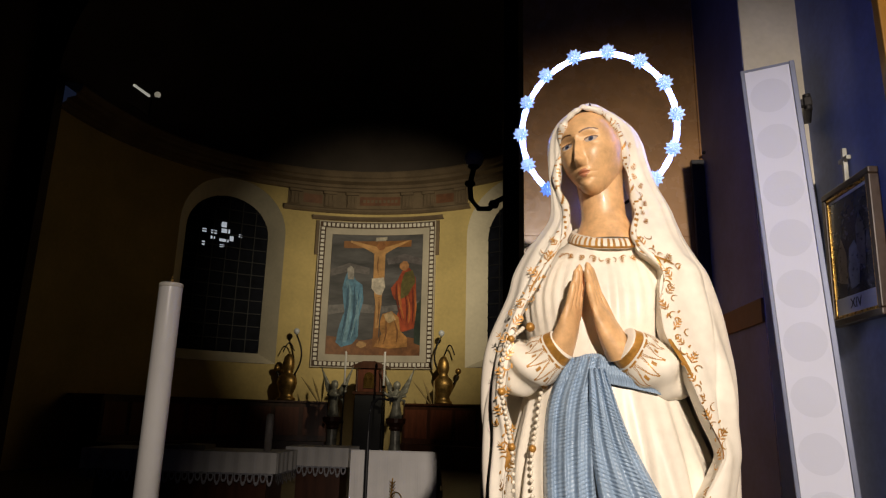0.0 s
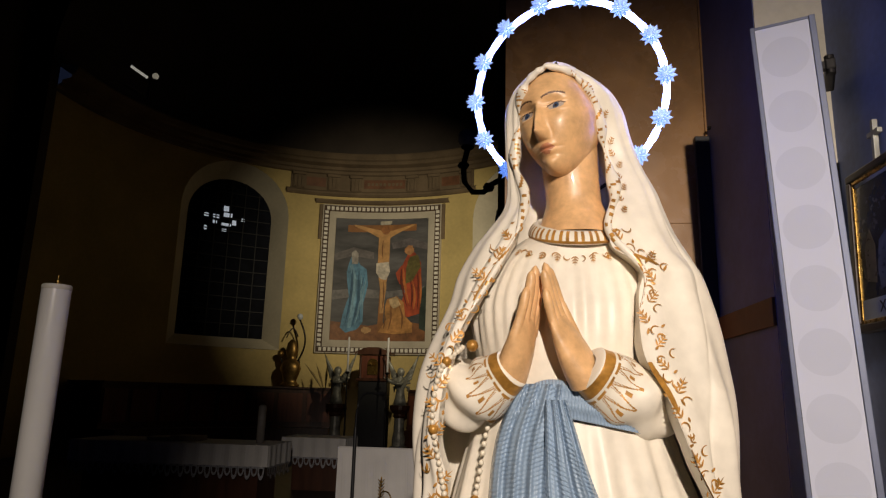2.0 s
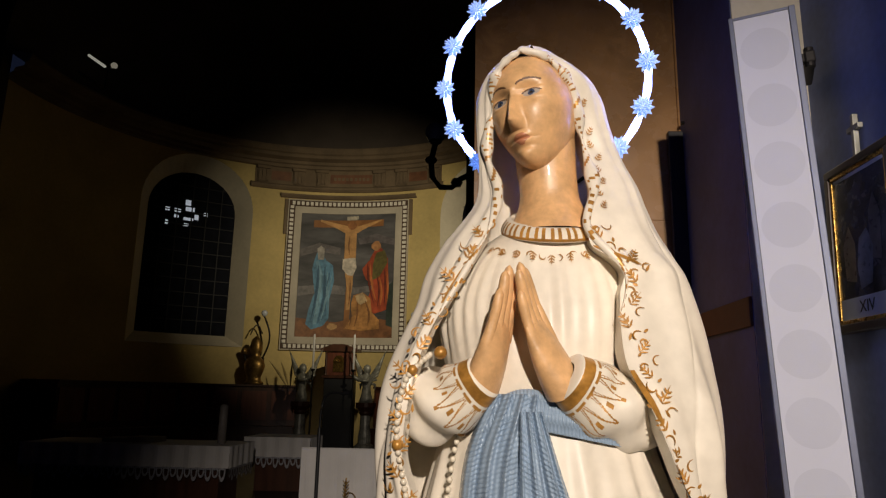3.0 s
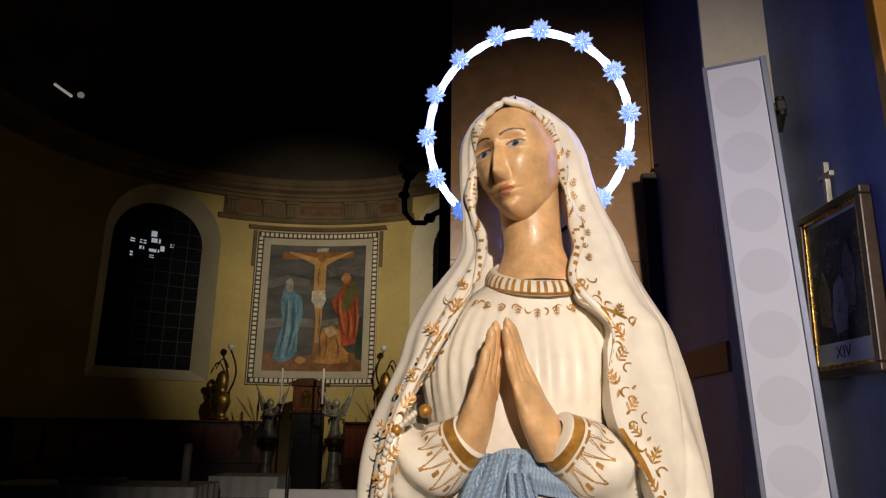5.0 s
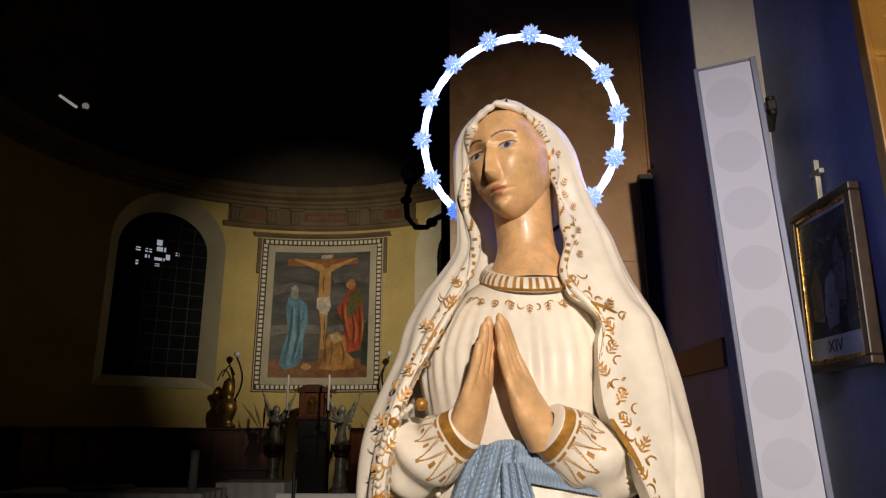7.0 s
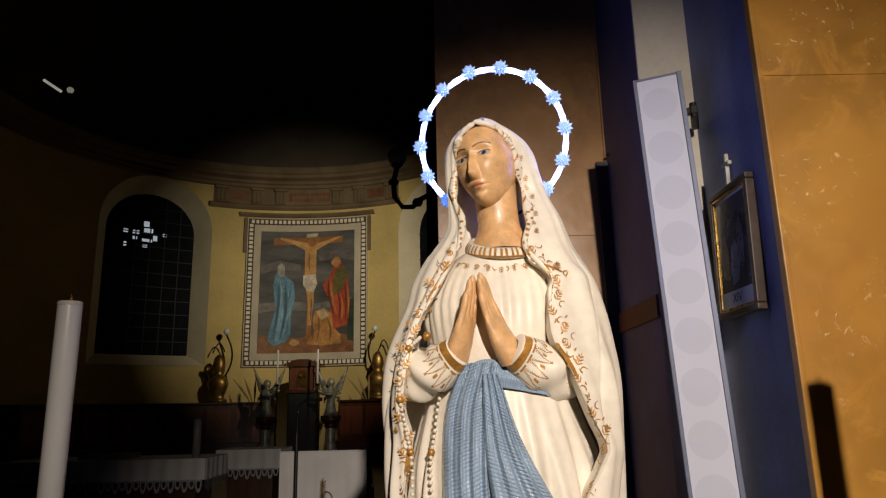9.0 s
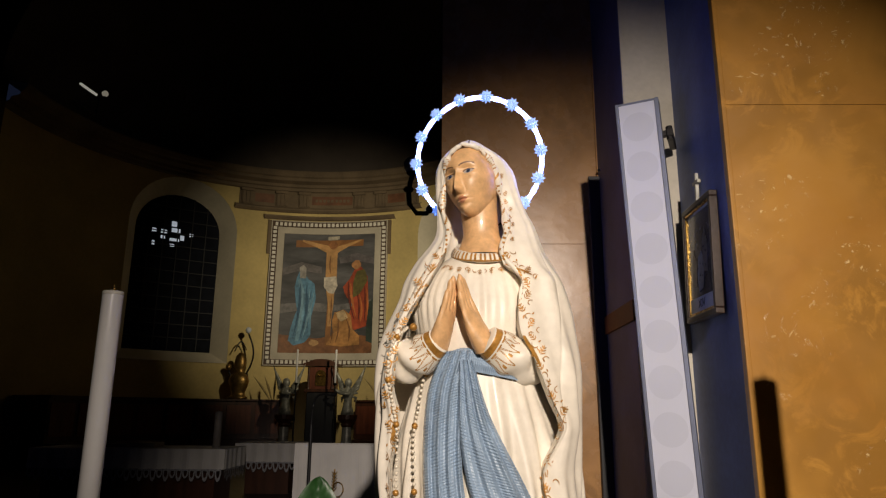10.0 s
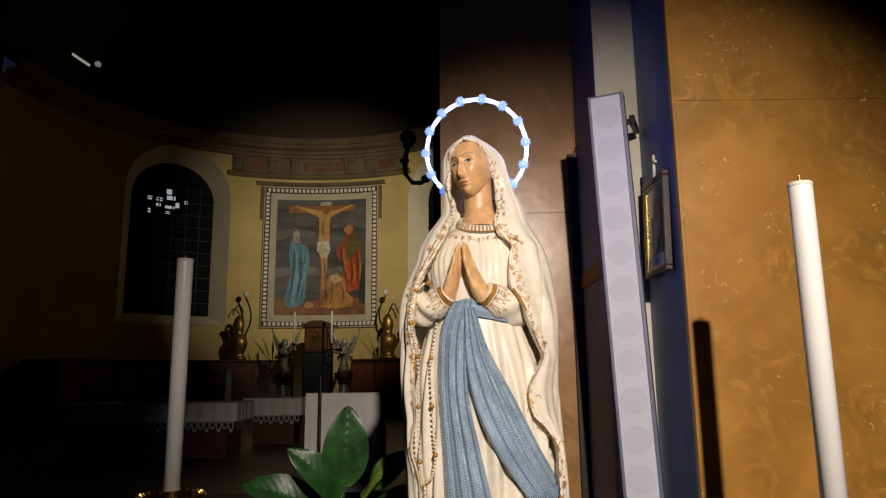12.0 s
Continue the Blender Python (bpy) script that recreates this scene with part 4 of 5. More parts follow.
part("bracket", bm, IRON, speaker, "dark wall bracket")

panel = thing("dark_panel", "tall dark board standing against the pier", "board")
bm = boxed(0.910, 1.01, 2.918, 2.940, 0.0, 2.580, 0.003)
part("board", bm, BLACK, panel)
hook = thing("wall_hook", "small dark iron ring on the pier", "hook")
bm = bmesh.new()
piped(bm, [(0.998 + 0.028 * math.cos(a), 2.86, 2.60 + 0.012 * math.sin(a)) for a in [6.283 * k / 16 for k in range(17)]], 0.006, 8)
piped(bm, [(0.998, 2.88, 2.60), (0.955, 2.90, 2.605)], 0.007)
part("ring", bm, IRON, hook)

# the numbered picture on the side wall
PIC = Matrix.Translation((1.160, 2.13, 1.968)) @ Matrix.Rotation(radians(-90), 4, "Z") @ Matrix.Rotation(radians(-1.5), 4, "X")
pic = thing("framed_picture", "framed dark numbered picture with a small cross on top", "picture")
pic.matrix_world = PIC
PW, PH = 0.152, 0.224


def ring_frame(w, h, t, y0, y1, bevel=0.004):
    bm = bmesh.new()
    box(bm, -w, w, y0, y1, h - t, h, bevel)
    box(bm, -w, w, y0, y1, -h, -h + t, bevel)
    box(bm, -w, -w + t, y0, y1, -h + t, h - t, bevel)
    box(bm, w - t, w, y0, y1, -h + t, h - t, bevel)
    return bm


frame_ = part("frame", ring_frame(PW, PH, 0.022, -0.020, 0.012), tinted("walnut", (0.04, 0.024, 0.016), 0.35, 0, 0.4, 8, 60), pic, "dark wooden frame")
part("gilt_slip", ring_frame(PW - 0.022, PH - 0.022, 0.010, -0.015, 0.006, 0.002), GOLD, frame_, "gilt inner slip")
part("mount", boxed(-PW + 0.03, PW - 0.03, -0.010, -0.004, -PH + 0.03, PH - 0.03), tinted("dark_print", (0.045, 0.05, 0.075), 0.25, 0, 0.8, 16, 50, coat=0.5), pic, "dark print behind glass")
CARD = tinted("blue_card", (0.50, 0.55, 0.68), 0.5, 0, 0.06)
card = part("caption_card", boxed(-PW + 0.034, PW - 0.034, -0.0115, -0.0100, -PH + 0.032, -PH + 0.086), CARD, pic, "pale blue strip with a numeral")
part("top_strip", boxed(-PW + 0.034, PW - 0.034, -0.0115, -0.0100, PH - 0.044, PH - 0.034), CARD, pic, "pale blue strip")
for name, pts, col in (("pale_shape", [(-0.02, -0.12), (0.03, -0.11), (0.045, -0.02), (0.02, 0.03), (-0.015, 0.01), (-0.03, -0.06)], (0.16, 0.20, 0.28)), ("dim_shape", [(0.03, -0.05), (0.075, -0.06), (0.085, 0.05), (0.06, 0.11), (0.035, 0.07)], (0.10, 0.10, 0.13)), ("ochre_shape", [(-0.085, -0.09), (-0.04, -0.1), (-0.035, 0.0), (-0.06, 0.05), (-0.09, 0.0)], (0.13, 0.10, 0.08))):
    bm = bmesh.new()
    lo = [bm.verts.new((x, -0.0105, z)) for x, z in pts]
    hi = [bm.verts.new((x, -0.0115, z)) for x, z in pts]
    bm.faces.new(hi)
    for i in range(len(pts)):
        bm.faces.new((lo[i], lo[(i + 1) % len(pts)], hi[(i + 1) % len(pts)], hi[i]))
    part("picture_shape", bm, tinted(name, col, 0.3, 0, 0.5, 20, 60, coat=0.4), pic)
txt = bpy.data.curves.new("numeral", "FONT")
txt.body, txt.size, txt.align_x, txt.align_y, txt.extrude = "XIV", 0.044, "CENTER", "CENTER", 0.0004
txt.materials.append(BLACK)
tob = new("numeral", txt)
tob.parent = card
tob.matrix_local = Matrix.Translation((0.0, -0.0122, -PH + 0.059)) @ Matrix.Rotation(radians(90), 4, "X")
bm = bmesh.new()
box(bm, -0.007, 0.007, -0.014, 0.0, PH - 0.004, PH + 0.115, 0.002)
box(bm, -0.028, 0.028, -0.014, 0.0, PH + 0.070, PH + 0.084, 0.002)
part("cross", bm, SILVER, frame_, "small metal cross on the frame")

# ---- candles ----
def big_candle(name, x, y, top, foot, label):
    root = thing(name, label, "candle", "altar candles")
    bm = turned(bmesh.new(), [(0.0315, foot), (0.0315, top - 0.012), (0.0308, top - 0.004), (0.028, top), (0.006, top + 0.001)], (x, y, 0), 40)
    part("shaft", bm, WAX, root, smooth=True)
    cap = part("cap", turned(bmesh.new(), [(0.0318, top - 0.010), (0.0322, top - 0.009), (0.0322, top - 0.001), (0.0300, top + 0.002), (0.008, top + 0.003)], (x, y, 0), 40), WHITE, root, "white cap", smooth=True)
    part("nozzle", turned(bmesh.new(), [(0.008, top + 0.002), (0.008, top + 0.006), (0.005, top + 0.008), (0.005, top + 0.013), (0.0015, top + 0.016), (0.0015, top + 0.024)], (x, y, 0), 16), BRASS, cap, "brass wick nozzle")
    return root


def candle_stand(x, y, top, label):
    root = thing("candle_stand", label, "candle stand", "candle stands")
    part("stem", turned(bmesh.new(), [(0.15, 0), (0.15, 0.03), (0.06, 0.07), (0.025, 0.12), (0.022, 0.4), (0.035, 0.43), (0.022, 0.46), (0.022, top - 0.09), (0.05, top - 0.05), (0.03, top - 0.03)], (x, y, 0), 32), BRASS, root, smooth=True)
    dish = part("dish", turned(bmesh.new(), [(0.03, top - 0.03), (0.10, top - 0.022), (0.122, top), (0.118, top + 0.002), (0.09, top - 0.015), (0.034, top - 0.018)], (x, y, 0), 48), BRASS, root, "shallow gilt drip dish", smooth=True)
    for k in range(30):
        a = 6.28318 * k / 30
        part("petal", piped(bmesh.new(), [(x + 0.105 * math.cos(a), y + 0.105 * math.sin(a), top - 0.02), (x + 0.124 * math.cos(a), y + 0.124 * math.sin(a), top + 0.004)], [0.008, 0.010], 6), GOLD, dish)
    part("socket", turned(bmesh.new(), [(0.036, top - 0.02), (0.036, top + 0.02), (0.0325, top + 0.02)], (x, y, 0), 32), BRASS, root, "candle socket")
    return root


big_candle("candle", -0.865, 1.782, 1.776, 0.86, "tall white candle on a stand beside the statue")
candle_stand(-0.865, 1.782, 0.868, "gilt candle stand with a fluted dish")
big_candle("candle", 1.160, 0.893, 1.816, 0.66, "tall white candle before the orange marble")
candle_stand(1.160, 0.893, 0.668, "gilt candle stand before the marble pier")

# ---- the apse: painting in its stucco frame ----
painting = thing("altar_painting", "large altar painting of a cross in a white stucco frame", "painting")
PS, PZ0, PZ1 = 1.22, 2.88, 6.02


def flat_shape(name, pts, colour, off, parent, label="", slot=None):
    """A painted shape on the curved picture; pts: fractions of the picture's width and height."""
    bm = bmesh.new()
    q = [((x - 0.5) * 2 * PS, PZ0 + y * (PZ1 - PZ0)) for x, y in pts]
    lo, hi = min(s for s, _ in q), max(s for s, _ in q)
    n = max(6, math.ceil((hi - lo) / 0.05))
    for k in range(n):
        x0, x1 = lo + (hi - lo) * k / n, lo + (hi - lo) * (k + 1) / n
        xm = (x0 + x1) / 2
        cuts = []
        for (sa, za), (sb, zb) in zip(q, q[1:] + q[:1]):
            if min(sa, sb) < xm <= max(sa, sb):
                def on(x, sa=sa, za=za, sb=sb, zb=zb):
                    return za + (zb - za) * min(1, max(0, (x - sa) / (sb - sa)))
                cuts.append((on(xm), on(x0), on(x1)))
        cuts.sort()
        for a, b in zip(cuts[::2], cuts[1::2]):
            bm.faces.new([bm.verts.new(ap(x, z, off + 0.004)) for x, z in ((x0, a[1]), (x1, a[2]), (x1, b[2]), (x0, b[1]))])
    bmesh.ops.remove_doubles(bm, verts=bm.verts, dist=0.004)
    return part(name, bm, slot or tinted("paint", colour, 0.55, 0, 0.45, 3.5, 14, 0.1), parent, label)


def blob(cx, cy, w, h, n=18, wob=0.12, seed=1, lean=0.0):
    r = random.Random(seed)
    out = []
    for k in range(n):
        a = 6.28318 * k / n
        m = 1 + r.uniform(-wob, wob)
        out.append((cx + w * m * math.cos(a) + lean * math.sin(a) * h, cy + h * m * math.sin(a)))
    return out


part("canvas", curved(bmesh.new(), -PS, PS, PZ0, PZ1, 0.0, 0.03), tinted("stormy_sky", (0.085, 0.082, 0.085), 0.6, 0, 0.6, 1.2, 6, 0.1, warp=(0.7, 0.7, 2.2)), painting, "dark stormy painted ground")
flat_shape("painted_shape", [(0, 0), (1, 0), (1, 0.13), (0.7, 0.17), (0.4, 0.12), (0, 0.15)], (0.20, 0.085, 0.035), 0.031, painting, "brown painted earth")
flat_shape("painted_shape", [(0, 0.32), (0.2, 0.35), (0.5, 0.34), (0.8, 0.37), (1, 0.34), (1, 0.44), (0.6, 0.40), (0.3, 0.42), (0, 0.40)], (0.16, 0.15, 0.15), 0.031, painting, "grey painted distance")
WOODP = tinted("painted_wood", (0.27, 0.115, 0.035), 0.55, 0, 0.3, 4, 20)
flat_shape("painted_cross", [(0.485, 0.06), (0.545, 0.06), (0.57, 0.95), (0.515, 0.95)], None, 0.036, painting, "brown painted cross", WOODP)
flat_shape("painted_cross", [(0.135, 0.885), (0.87, 0.90), (0.865, 0.955), (0.13, 0.945)], None, 0.040, painting, "brown painted cross", WOODP)
PALE = tinted("painted_ochre", (0.50, 0.27, 0.10), 0.55, 0, 0.3, 6, 25)
flat_shape("painted_shape", [(0.20, 0.935), (0.36, 0.885), (0.455, 0.845), (0.47, 0.74), (0.465, 0.60), (0.50, 0.40), (0.50, 0.22), (0.54, 0.22), (0.56, 0.42), (0.58, 0.62), (0.58, 0.74), (0.585, 0.84), (0.68, 0.885), (0.85, 0.945), (0.84, 0.955), (0.60, 0.90), (0.50, 0.90), (0.21, 0.95)], None, 0.045, painting, "pale ochre painted shape", PALE)
flat_shape("painted_shape", blob(0.535, 0.905, 0.045, 0.036, seed=2, wob=0.04), (0.30, 0.12, 0.04), 0.050, painting, "brown painted shape")
flat_shape("painted_shape", [(0.455, 0.63), (0.59, 0.64), (0.60, 0.56), (0.56, 0.49), (0.50, 0.50), (0.45, 0.55)], (0.62, 0.55, 0.46), 0.050, painting, "white painted cloth shape")
flat_shape("painted_shape", [(0.10, 0.10), (0.16, 0.06), (0.28, 0.09), (0.34, 0.16), (0.33, 0.30), (0.37, 0.45), (0.36, 0.57), (0.27, 0.62), (0.22, 0.70), (0.17, 0.67), (0.14, 0.55), (0.17, 0.35), (0.12, 0.2)], (0.10, 0.235, 0.36), 0.036, painting, "blue painted robe shape")
flat_shape("painted_shape", [(0.19, 0.62), (0.25, 0.62), (0.255, 0.71), (0.22, 0.735), (0.18, 0.71)], (0.36, 0.33, 0.30), 0.041, painting, "grey painted shape")
flat_shape("painted_shape", [(0.17, 0.60), (0.22, 0.45), (0.20, 0.25), (0.17, 0.1), (0.21, 0.1), (0.25, 0.3), (0.25, 0.5), (0.2, 0.62)], (0.17, 0.33, 0.45), 0.041, painting, "light blue painted fold")
flat_shape("painted_shape", [(0.70, 0.25), (0.80, 0.19), (0.93, 0.22), (0.95, 0.40), (0.94, 0.62), (0.86, 0.72), (0.79, 0.71), (0.73, 0.62), (0.66, 0.55), (0.69, 0.47), (0.78, 0.42)], (0.36, 0.062, 0.022), 0.036, painting, "red painted robe shape")
flat_shape("painted_shape", [(0.77, 0.46), (0.84, 0.48), (0.93, 0.60), (0.90, 0.70), (0.80, 0.68), (0.77, 0.58)], (0.15, 0.125, 0.035), 0.041, painting, "olive painted shape")
flat_shape("painted_shape", blob(0.80, 0.735, 0.05, 0.04, seed=5, wob=0.06), (0.40, 0.19, 0.075), 0.046, painting, "ochre painted shape")
flat_shape("painted_shape", [(0.50, 0.07), (0.66, 0.055), (0.86, 0.07), (0.86, 0.14), (0.78, 0.20), (0.76, 0.31), (0.68, 0.36), (0.58, 0.335), (0.55, 0.25), (0.58, 0.17)], (0.42, 0.20, 0.06), 0.050, painting, "ochre painted robe shape")
flat_shape("painted_shape", [(0.60, 0.33), (0.68, 0.36), (0.73, 0.29), (0.66, 0.26), (0.61, 0.28)], (0.56, 0.40, 0.22), 0.055, painting, "pale painted shape")
flat_shape("painted_shape", blob(0.37, 0.085, 0.05, 0.028, seed=8), (0.45, 0.26, 0.11), 0.041, painting, "ochre painted stone")
flat_shape("painted_shape", [(0.93, 0.10), (1, 0.08), (1, 0.45), (0.95, 0.42), (0.93, 0.25)], (0.03, 0.045, 0.035), 0.036, painting, "dark painted bush")
flat_shape("painted_shape", [(0.48, 0.955), (0.60, 0.96), (0.60, 0.985), (0.48, 0.98)], (0.45, 0.40, 0.32), 0.050, painting, "pale painted tablet")


LIGHT_BLUE, DEEP_BLUE = tinted("paint_light_blue", (0.20, 0.36, 0.47), 0.55, 0, 0.3, 5, 20), tinted("paint_deep_blue", (0.04, 0.105, 0.18), 0.55, 0, 0.3, 5, 20)
LIGHT_RED, DEEP_RED = tinted("paint_orange", (0.50, 0.155, 0.04), 0.55, 0, 0.3, 5, 20), tinted("paint_deep_red", (0.15, 0.028, 0.014), 0.55, 0, 0.3, 5, 20)
DEEP_OCHRE = tinted("paint_umber", (0.20, 0.085, 0.028), 0.55, 0, 0.3, 5, 20)


def fold(x0, y0, x1, y1, width, bow, slot, label):
    """A tapered painted fold from one place of the picture to another."""
    left, right = [], []
    for k in range(9):
        t = k / 8
        x, y, w = x0 + (x1 - x0) * t + bow * math.sin(math.pi * t), y0 + (y1 - y0) * t, width * (0.15 + math.sin(math.pi * t)) / 2
        left.append((x - w, y))
        right.append((x + w, y))
    return flat_shape("painted_fold", left + right[::-1], None, 0.056, painting, label, slot)


for x0, y0, x1, y1, w, bow in ((0.20, 0.58, 0.15, 0.12, 0.022, 0.02), (0.27, 0.56, 0.22, 0.10, 0.018, 0.03), (0.33, 0.54, 0.30, 0.16, 0.016, -0.02)):
    fold(x0, y0, x1, y1, w, bow, DEEP_BLUE, "deep blue painted fold")
    fold(x0 + 0.026, y0 - 0.02, x1 + 0.03, y1 + 0.02, w * 0.9, bow, LIGHT_BLUE, "light blue painted fold")
for x0, y0, x1, y1, w, bow in ((0.72, 0.60, 0.80, 0.27, 0.022, -0.02), (0.82, 0.50, 0.84, 0.24, 0.018, 0.02), (0.90, 0.55, 0.91, 0.26, 0.018, 0.01)):
    fold(x0, y0, x1, y1, w, bow, DEEP_RED, "deep red painted fold")
    fold(x0 + 0.026, y0 - 0.01, x1 + 0.028, y1 + 0.01, w, bow, LIGHT_RED, "orange painted fold")
for x0, y0, x1, y1, w, bow in ((0.62, 0.30, 0.60, 0.08, 0.016, 0.02), (0.70, 0.30, 0.74, 0.09, 0.018, 0.03), (0.56, 0.22, 0.55, 0.08, 0.012, 0.01), (0.515, 0.82, 0.52, 0.66, 0.012, -0.01), (0.535, 0.48, 0.53, 0.24, 0.012, 0.01)):
    fold(x0, y0, x1, y1, w, bow, DEEP_OCHRE, "umber painted fold")
flat_shape("painted_shape", [(0.475, 0.948), (0.585, 0.952), (0.585, 0.985), (0.475, 0.98)], (0.36, 0.33, 0.27), 0.044, painting, "pale painted plate")
flat_shape("painted_shape", [(0.0, 0.70), (0.2, 0.76), (0.42, 0.72), (0.42, 0.66), (0.2, 0.69), (0.0, 0.64)], (0.13, 0.115, 0.115), 0.032, painting, "grey painted cloud")
flat_shape("painted_shape", [(0.60, 0.80), (0.8, 0.84), (1.0, 0.79), (1.0, 0.74), (0.8, 0.77), (0.62, 0.75)], (0.12, 0.105, 0.11), 0.032, painting, "grey painted cloud")


def rect_band(s, z0, z1, t, o0, o1):
    bm = bmesh.new()
    curved(bm, -s, s, z1 - t, z1, o0, o1)
    curved(bm, -s, s, z0, z0 + t, o0, o1)
    curved(bm, -s, -s + t, z0 + t, z1 - t, o0, o1)
    curved(bm, s - t, s, z0 + t, z1 - t, o0, o1)
    return bm


PALEBAND = tinted("pale_band", (0.46, 0.41, 0.33), 0.75, 0, 0.15, 2, 20)
part("inner_band", rect_band(1.395, 2.71, 6.19, 0.17, 0.0, 0.06), PALEBAND, painting, "white painted inner band")
part("outer_band", rect_band(1.55, 2.575, 6.345, 0.152, 0.0, 0.05), tinted("dark_band", (0.075, 0.042, 0.024), 0.7), painting, "dark outer band")
part("outer_lip", rect_band(1.575, 2.55, 6.37, 0.024, 0.0, 0.075), PALEBAND, painting, "white outer lip")
bm = bmesh.new()
for k in range(26):
    s = -1.44 + 2.88 * k / 25
    for z in (2.65, 6.27):
        curved(bm, s - 0.036, s + 0.036, z - 0.045, z + 0.045, 0.05, 0.08)
for k in range(31):
    z = 2.76 + 3.40 * k / 30
    for s in (-1.475, 1.475):
        curved(bm, s - 0.045, s + 0.045, z - 0.036, z + 0.036, 0.05, 0.08)
part("egg_moulding", bm, WHITE, painting, "row of white moulded eggs", kind="stuff")
for g in (-1, 1):
    part("ear", curved(bmesh.new(), g * 1.575, g * 1.66, 5.45, 6.37, 0.0, 0.05), STUCCO, painting, "stepped corner of the frame")
part("top_moulding", moulded(bmesh.new(), [(0, 6.40), (0.05, 6.42), (0.11, 6.47), (0.11, 6.50), (0, 6.53)], -1.78, 1.78), STUCCO, painting, "thin moulding over the frame")

# ---- choir stalls along the wall ----
for name, s0, s1 in (("choir_stall", -7.2, -1.02), ("choir_stall", 1.15, 7.2)):
    stall = thing(name, "dark wooden panelled choir stall along the apse wall", "choir stall", "choir stalls")
    back = part("back", curved(bmesh.new(), s0, s1, FLOOR2, 1.66, 0.35, 0.90), WOOD, stall)
    part("ledge", curved(bmesh.new(), s0 - 0.02, s1 + 0.02, 1.66, 1.70, 0.0, 0.96), WOOD, stall, "dark wooden ledge")
    part("seat", curved(bmesh.new(), s0, s1, FLOOR2, 0.80, 0.90, 1.35), WOOD, stall)
    k = s0
    while k < s1 - 0.3:
        part("panel", curved(bmesh.new(), k + 0.06, min(k + 0.72, s1 - 0.04), 0.92, 1.56, 0.90, 0.925), REDWOOD, back, "reddish wood panel")
        k += 0.78

# ---- tabernacle on its dark pedestal ----
before = set(scene.objects)
tab = thing("tabernacle", "small red-brown wooden tabernacle with a gilt door", "tabernacle", at=(-3.17, 15.35, 0))
part("body", boxed(-0.31, 0.31, -0.02, 0.5, 1.92, 2.42, 0.01), REDWOOD, tab)
bm = bmesh.new()
q = [bm.verts.new((x, y, z)) for y in (-0.08, 0.52) for x, z in ((-0.40, 2.44), (0.40, 2.44), (0.40, 2.50), (0.13, 2.60), (-0.13, 2.60), (-0.40, 2.50))]
bm.faces.new(q[5::-1])
bm.faces.new(q[6:])
for i in range(6):
    bm.faces.new((q[i], q[(i + 1) % 6], q[6 + (i + 1) % 6], q[6 + i]))
part("roof", bm, WOOD, tab, "dark moulded pediment")
part("plinth", boxed(-0.36, 0.36, -0.06, 0.5, 1.86, 1.925, 0.008), WOOD, tab)
for x in (-0.27, 0.27):
    part("column", turned(bmesh.new(), [(0.035, 1.925), (0.025, 1.96), (0.025, 2.38), (0.035, 2.42)], (x, -0.045, 0), 12), WOOD, tab)
bm = bmesh.new()
w, n = 0.115, 14
ring = [(-w, 2.0)] + [(-w * math.cos(math.pi * k / n), 2.24 + w * math.sin(math.pi * k / n)) for k in range(n + 1)] + [(w, 2.0)]
a = [bm.verts.new((x, -0.045, z)) for x, z in ring]
b = [bm.verts.new((x, -0.02, z)) for x, z in ring]
bm.faces.new(a)
for i in range(len(a)):
    j = (i + 1) % len(a)
    bm.faces.new((a[i], b[i], b[j], a[j]))
for k in range(9):
    an = math.pi * k / 8
    piped(bm, [(0, -0.05, 2.2), (0.10 * math.cos(an), -0.05, 2.2 + 0.10 * math.sin(an))], 0.007, 6)
door = part("door", bm, GOLD, tab, "embossed gilt arched door")
part("pedestal", boxed(-3.48, -2.86, 15.33, 15.85, FLOOR2, 1.86, 0.01), BLACK, label="tall black pedestal under the tabernacle", category="pedestal")


# ---- winged torch bearers on columns ----
def winged_statue(x, y, g):
    bm = bmesh.new()
    turned(bm, [(0.14, 0), (0.13, 0.08), (0.10, 0.2), (0.085, 0.32), (0.12, 0.42), (0.13, 0.5), (0.10, 0.56), (0.05, 0.60), (0.075, 0.64), (0.085, 0.70), (0.065, 0.76), (0.02, 0.79)], (x, y, 1.36), 20, 0.8)
    piped(bm, [(x + g * 0.06, y, 1.90), (x + g * 0.18, y - 0.12, 1.84), (x + g * 0.30, y - 0.15, 1.92)], [0.05, 0.04, 0.03], 8)
    piped(bm, [(x - g * 0.06, y, 1.90), (x - g * 0.03, y - 0.16, 1.80), (x + g * 0.16, y - 0.2, 1.82)], [0.05, 0.04, 0.03], 8)
    for s in (-1, 1):
        for k in range(7):
            t = k / 6
            root = Vector((x + s * 0.05, y + 0.09, 1.78 + 0.12 * t))
            tip = Vector((x + s * (0.16 + 0.22 * t), y + 0.16, 1.62 + 0.86 * t**0.8))
            mid = root.lerp(tip, 0.5) + Vector((s * 0.05, 0.03, 0.03))
            piped(bm, [root, mid, tip], [0.02, 0.034, 0.006], 6)
    return part("winged_statue", bm, SILVER, label="weathered silvery winged figure on a column", category="statue", group="winged statues", smooth=True)


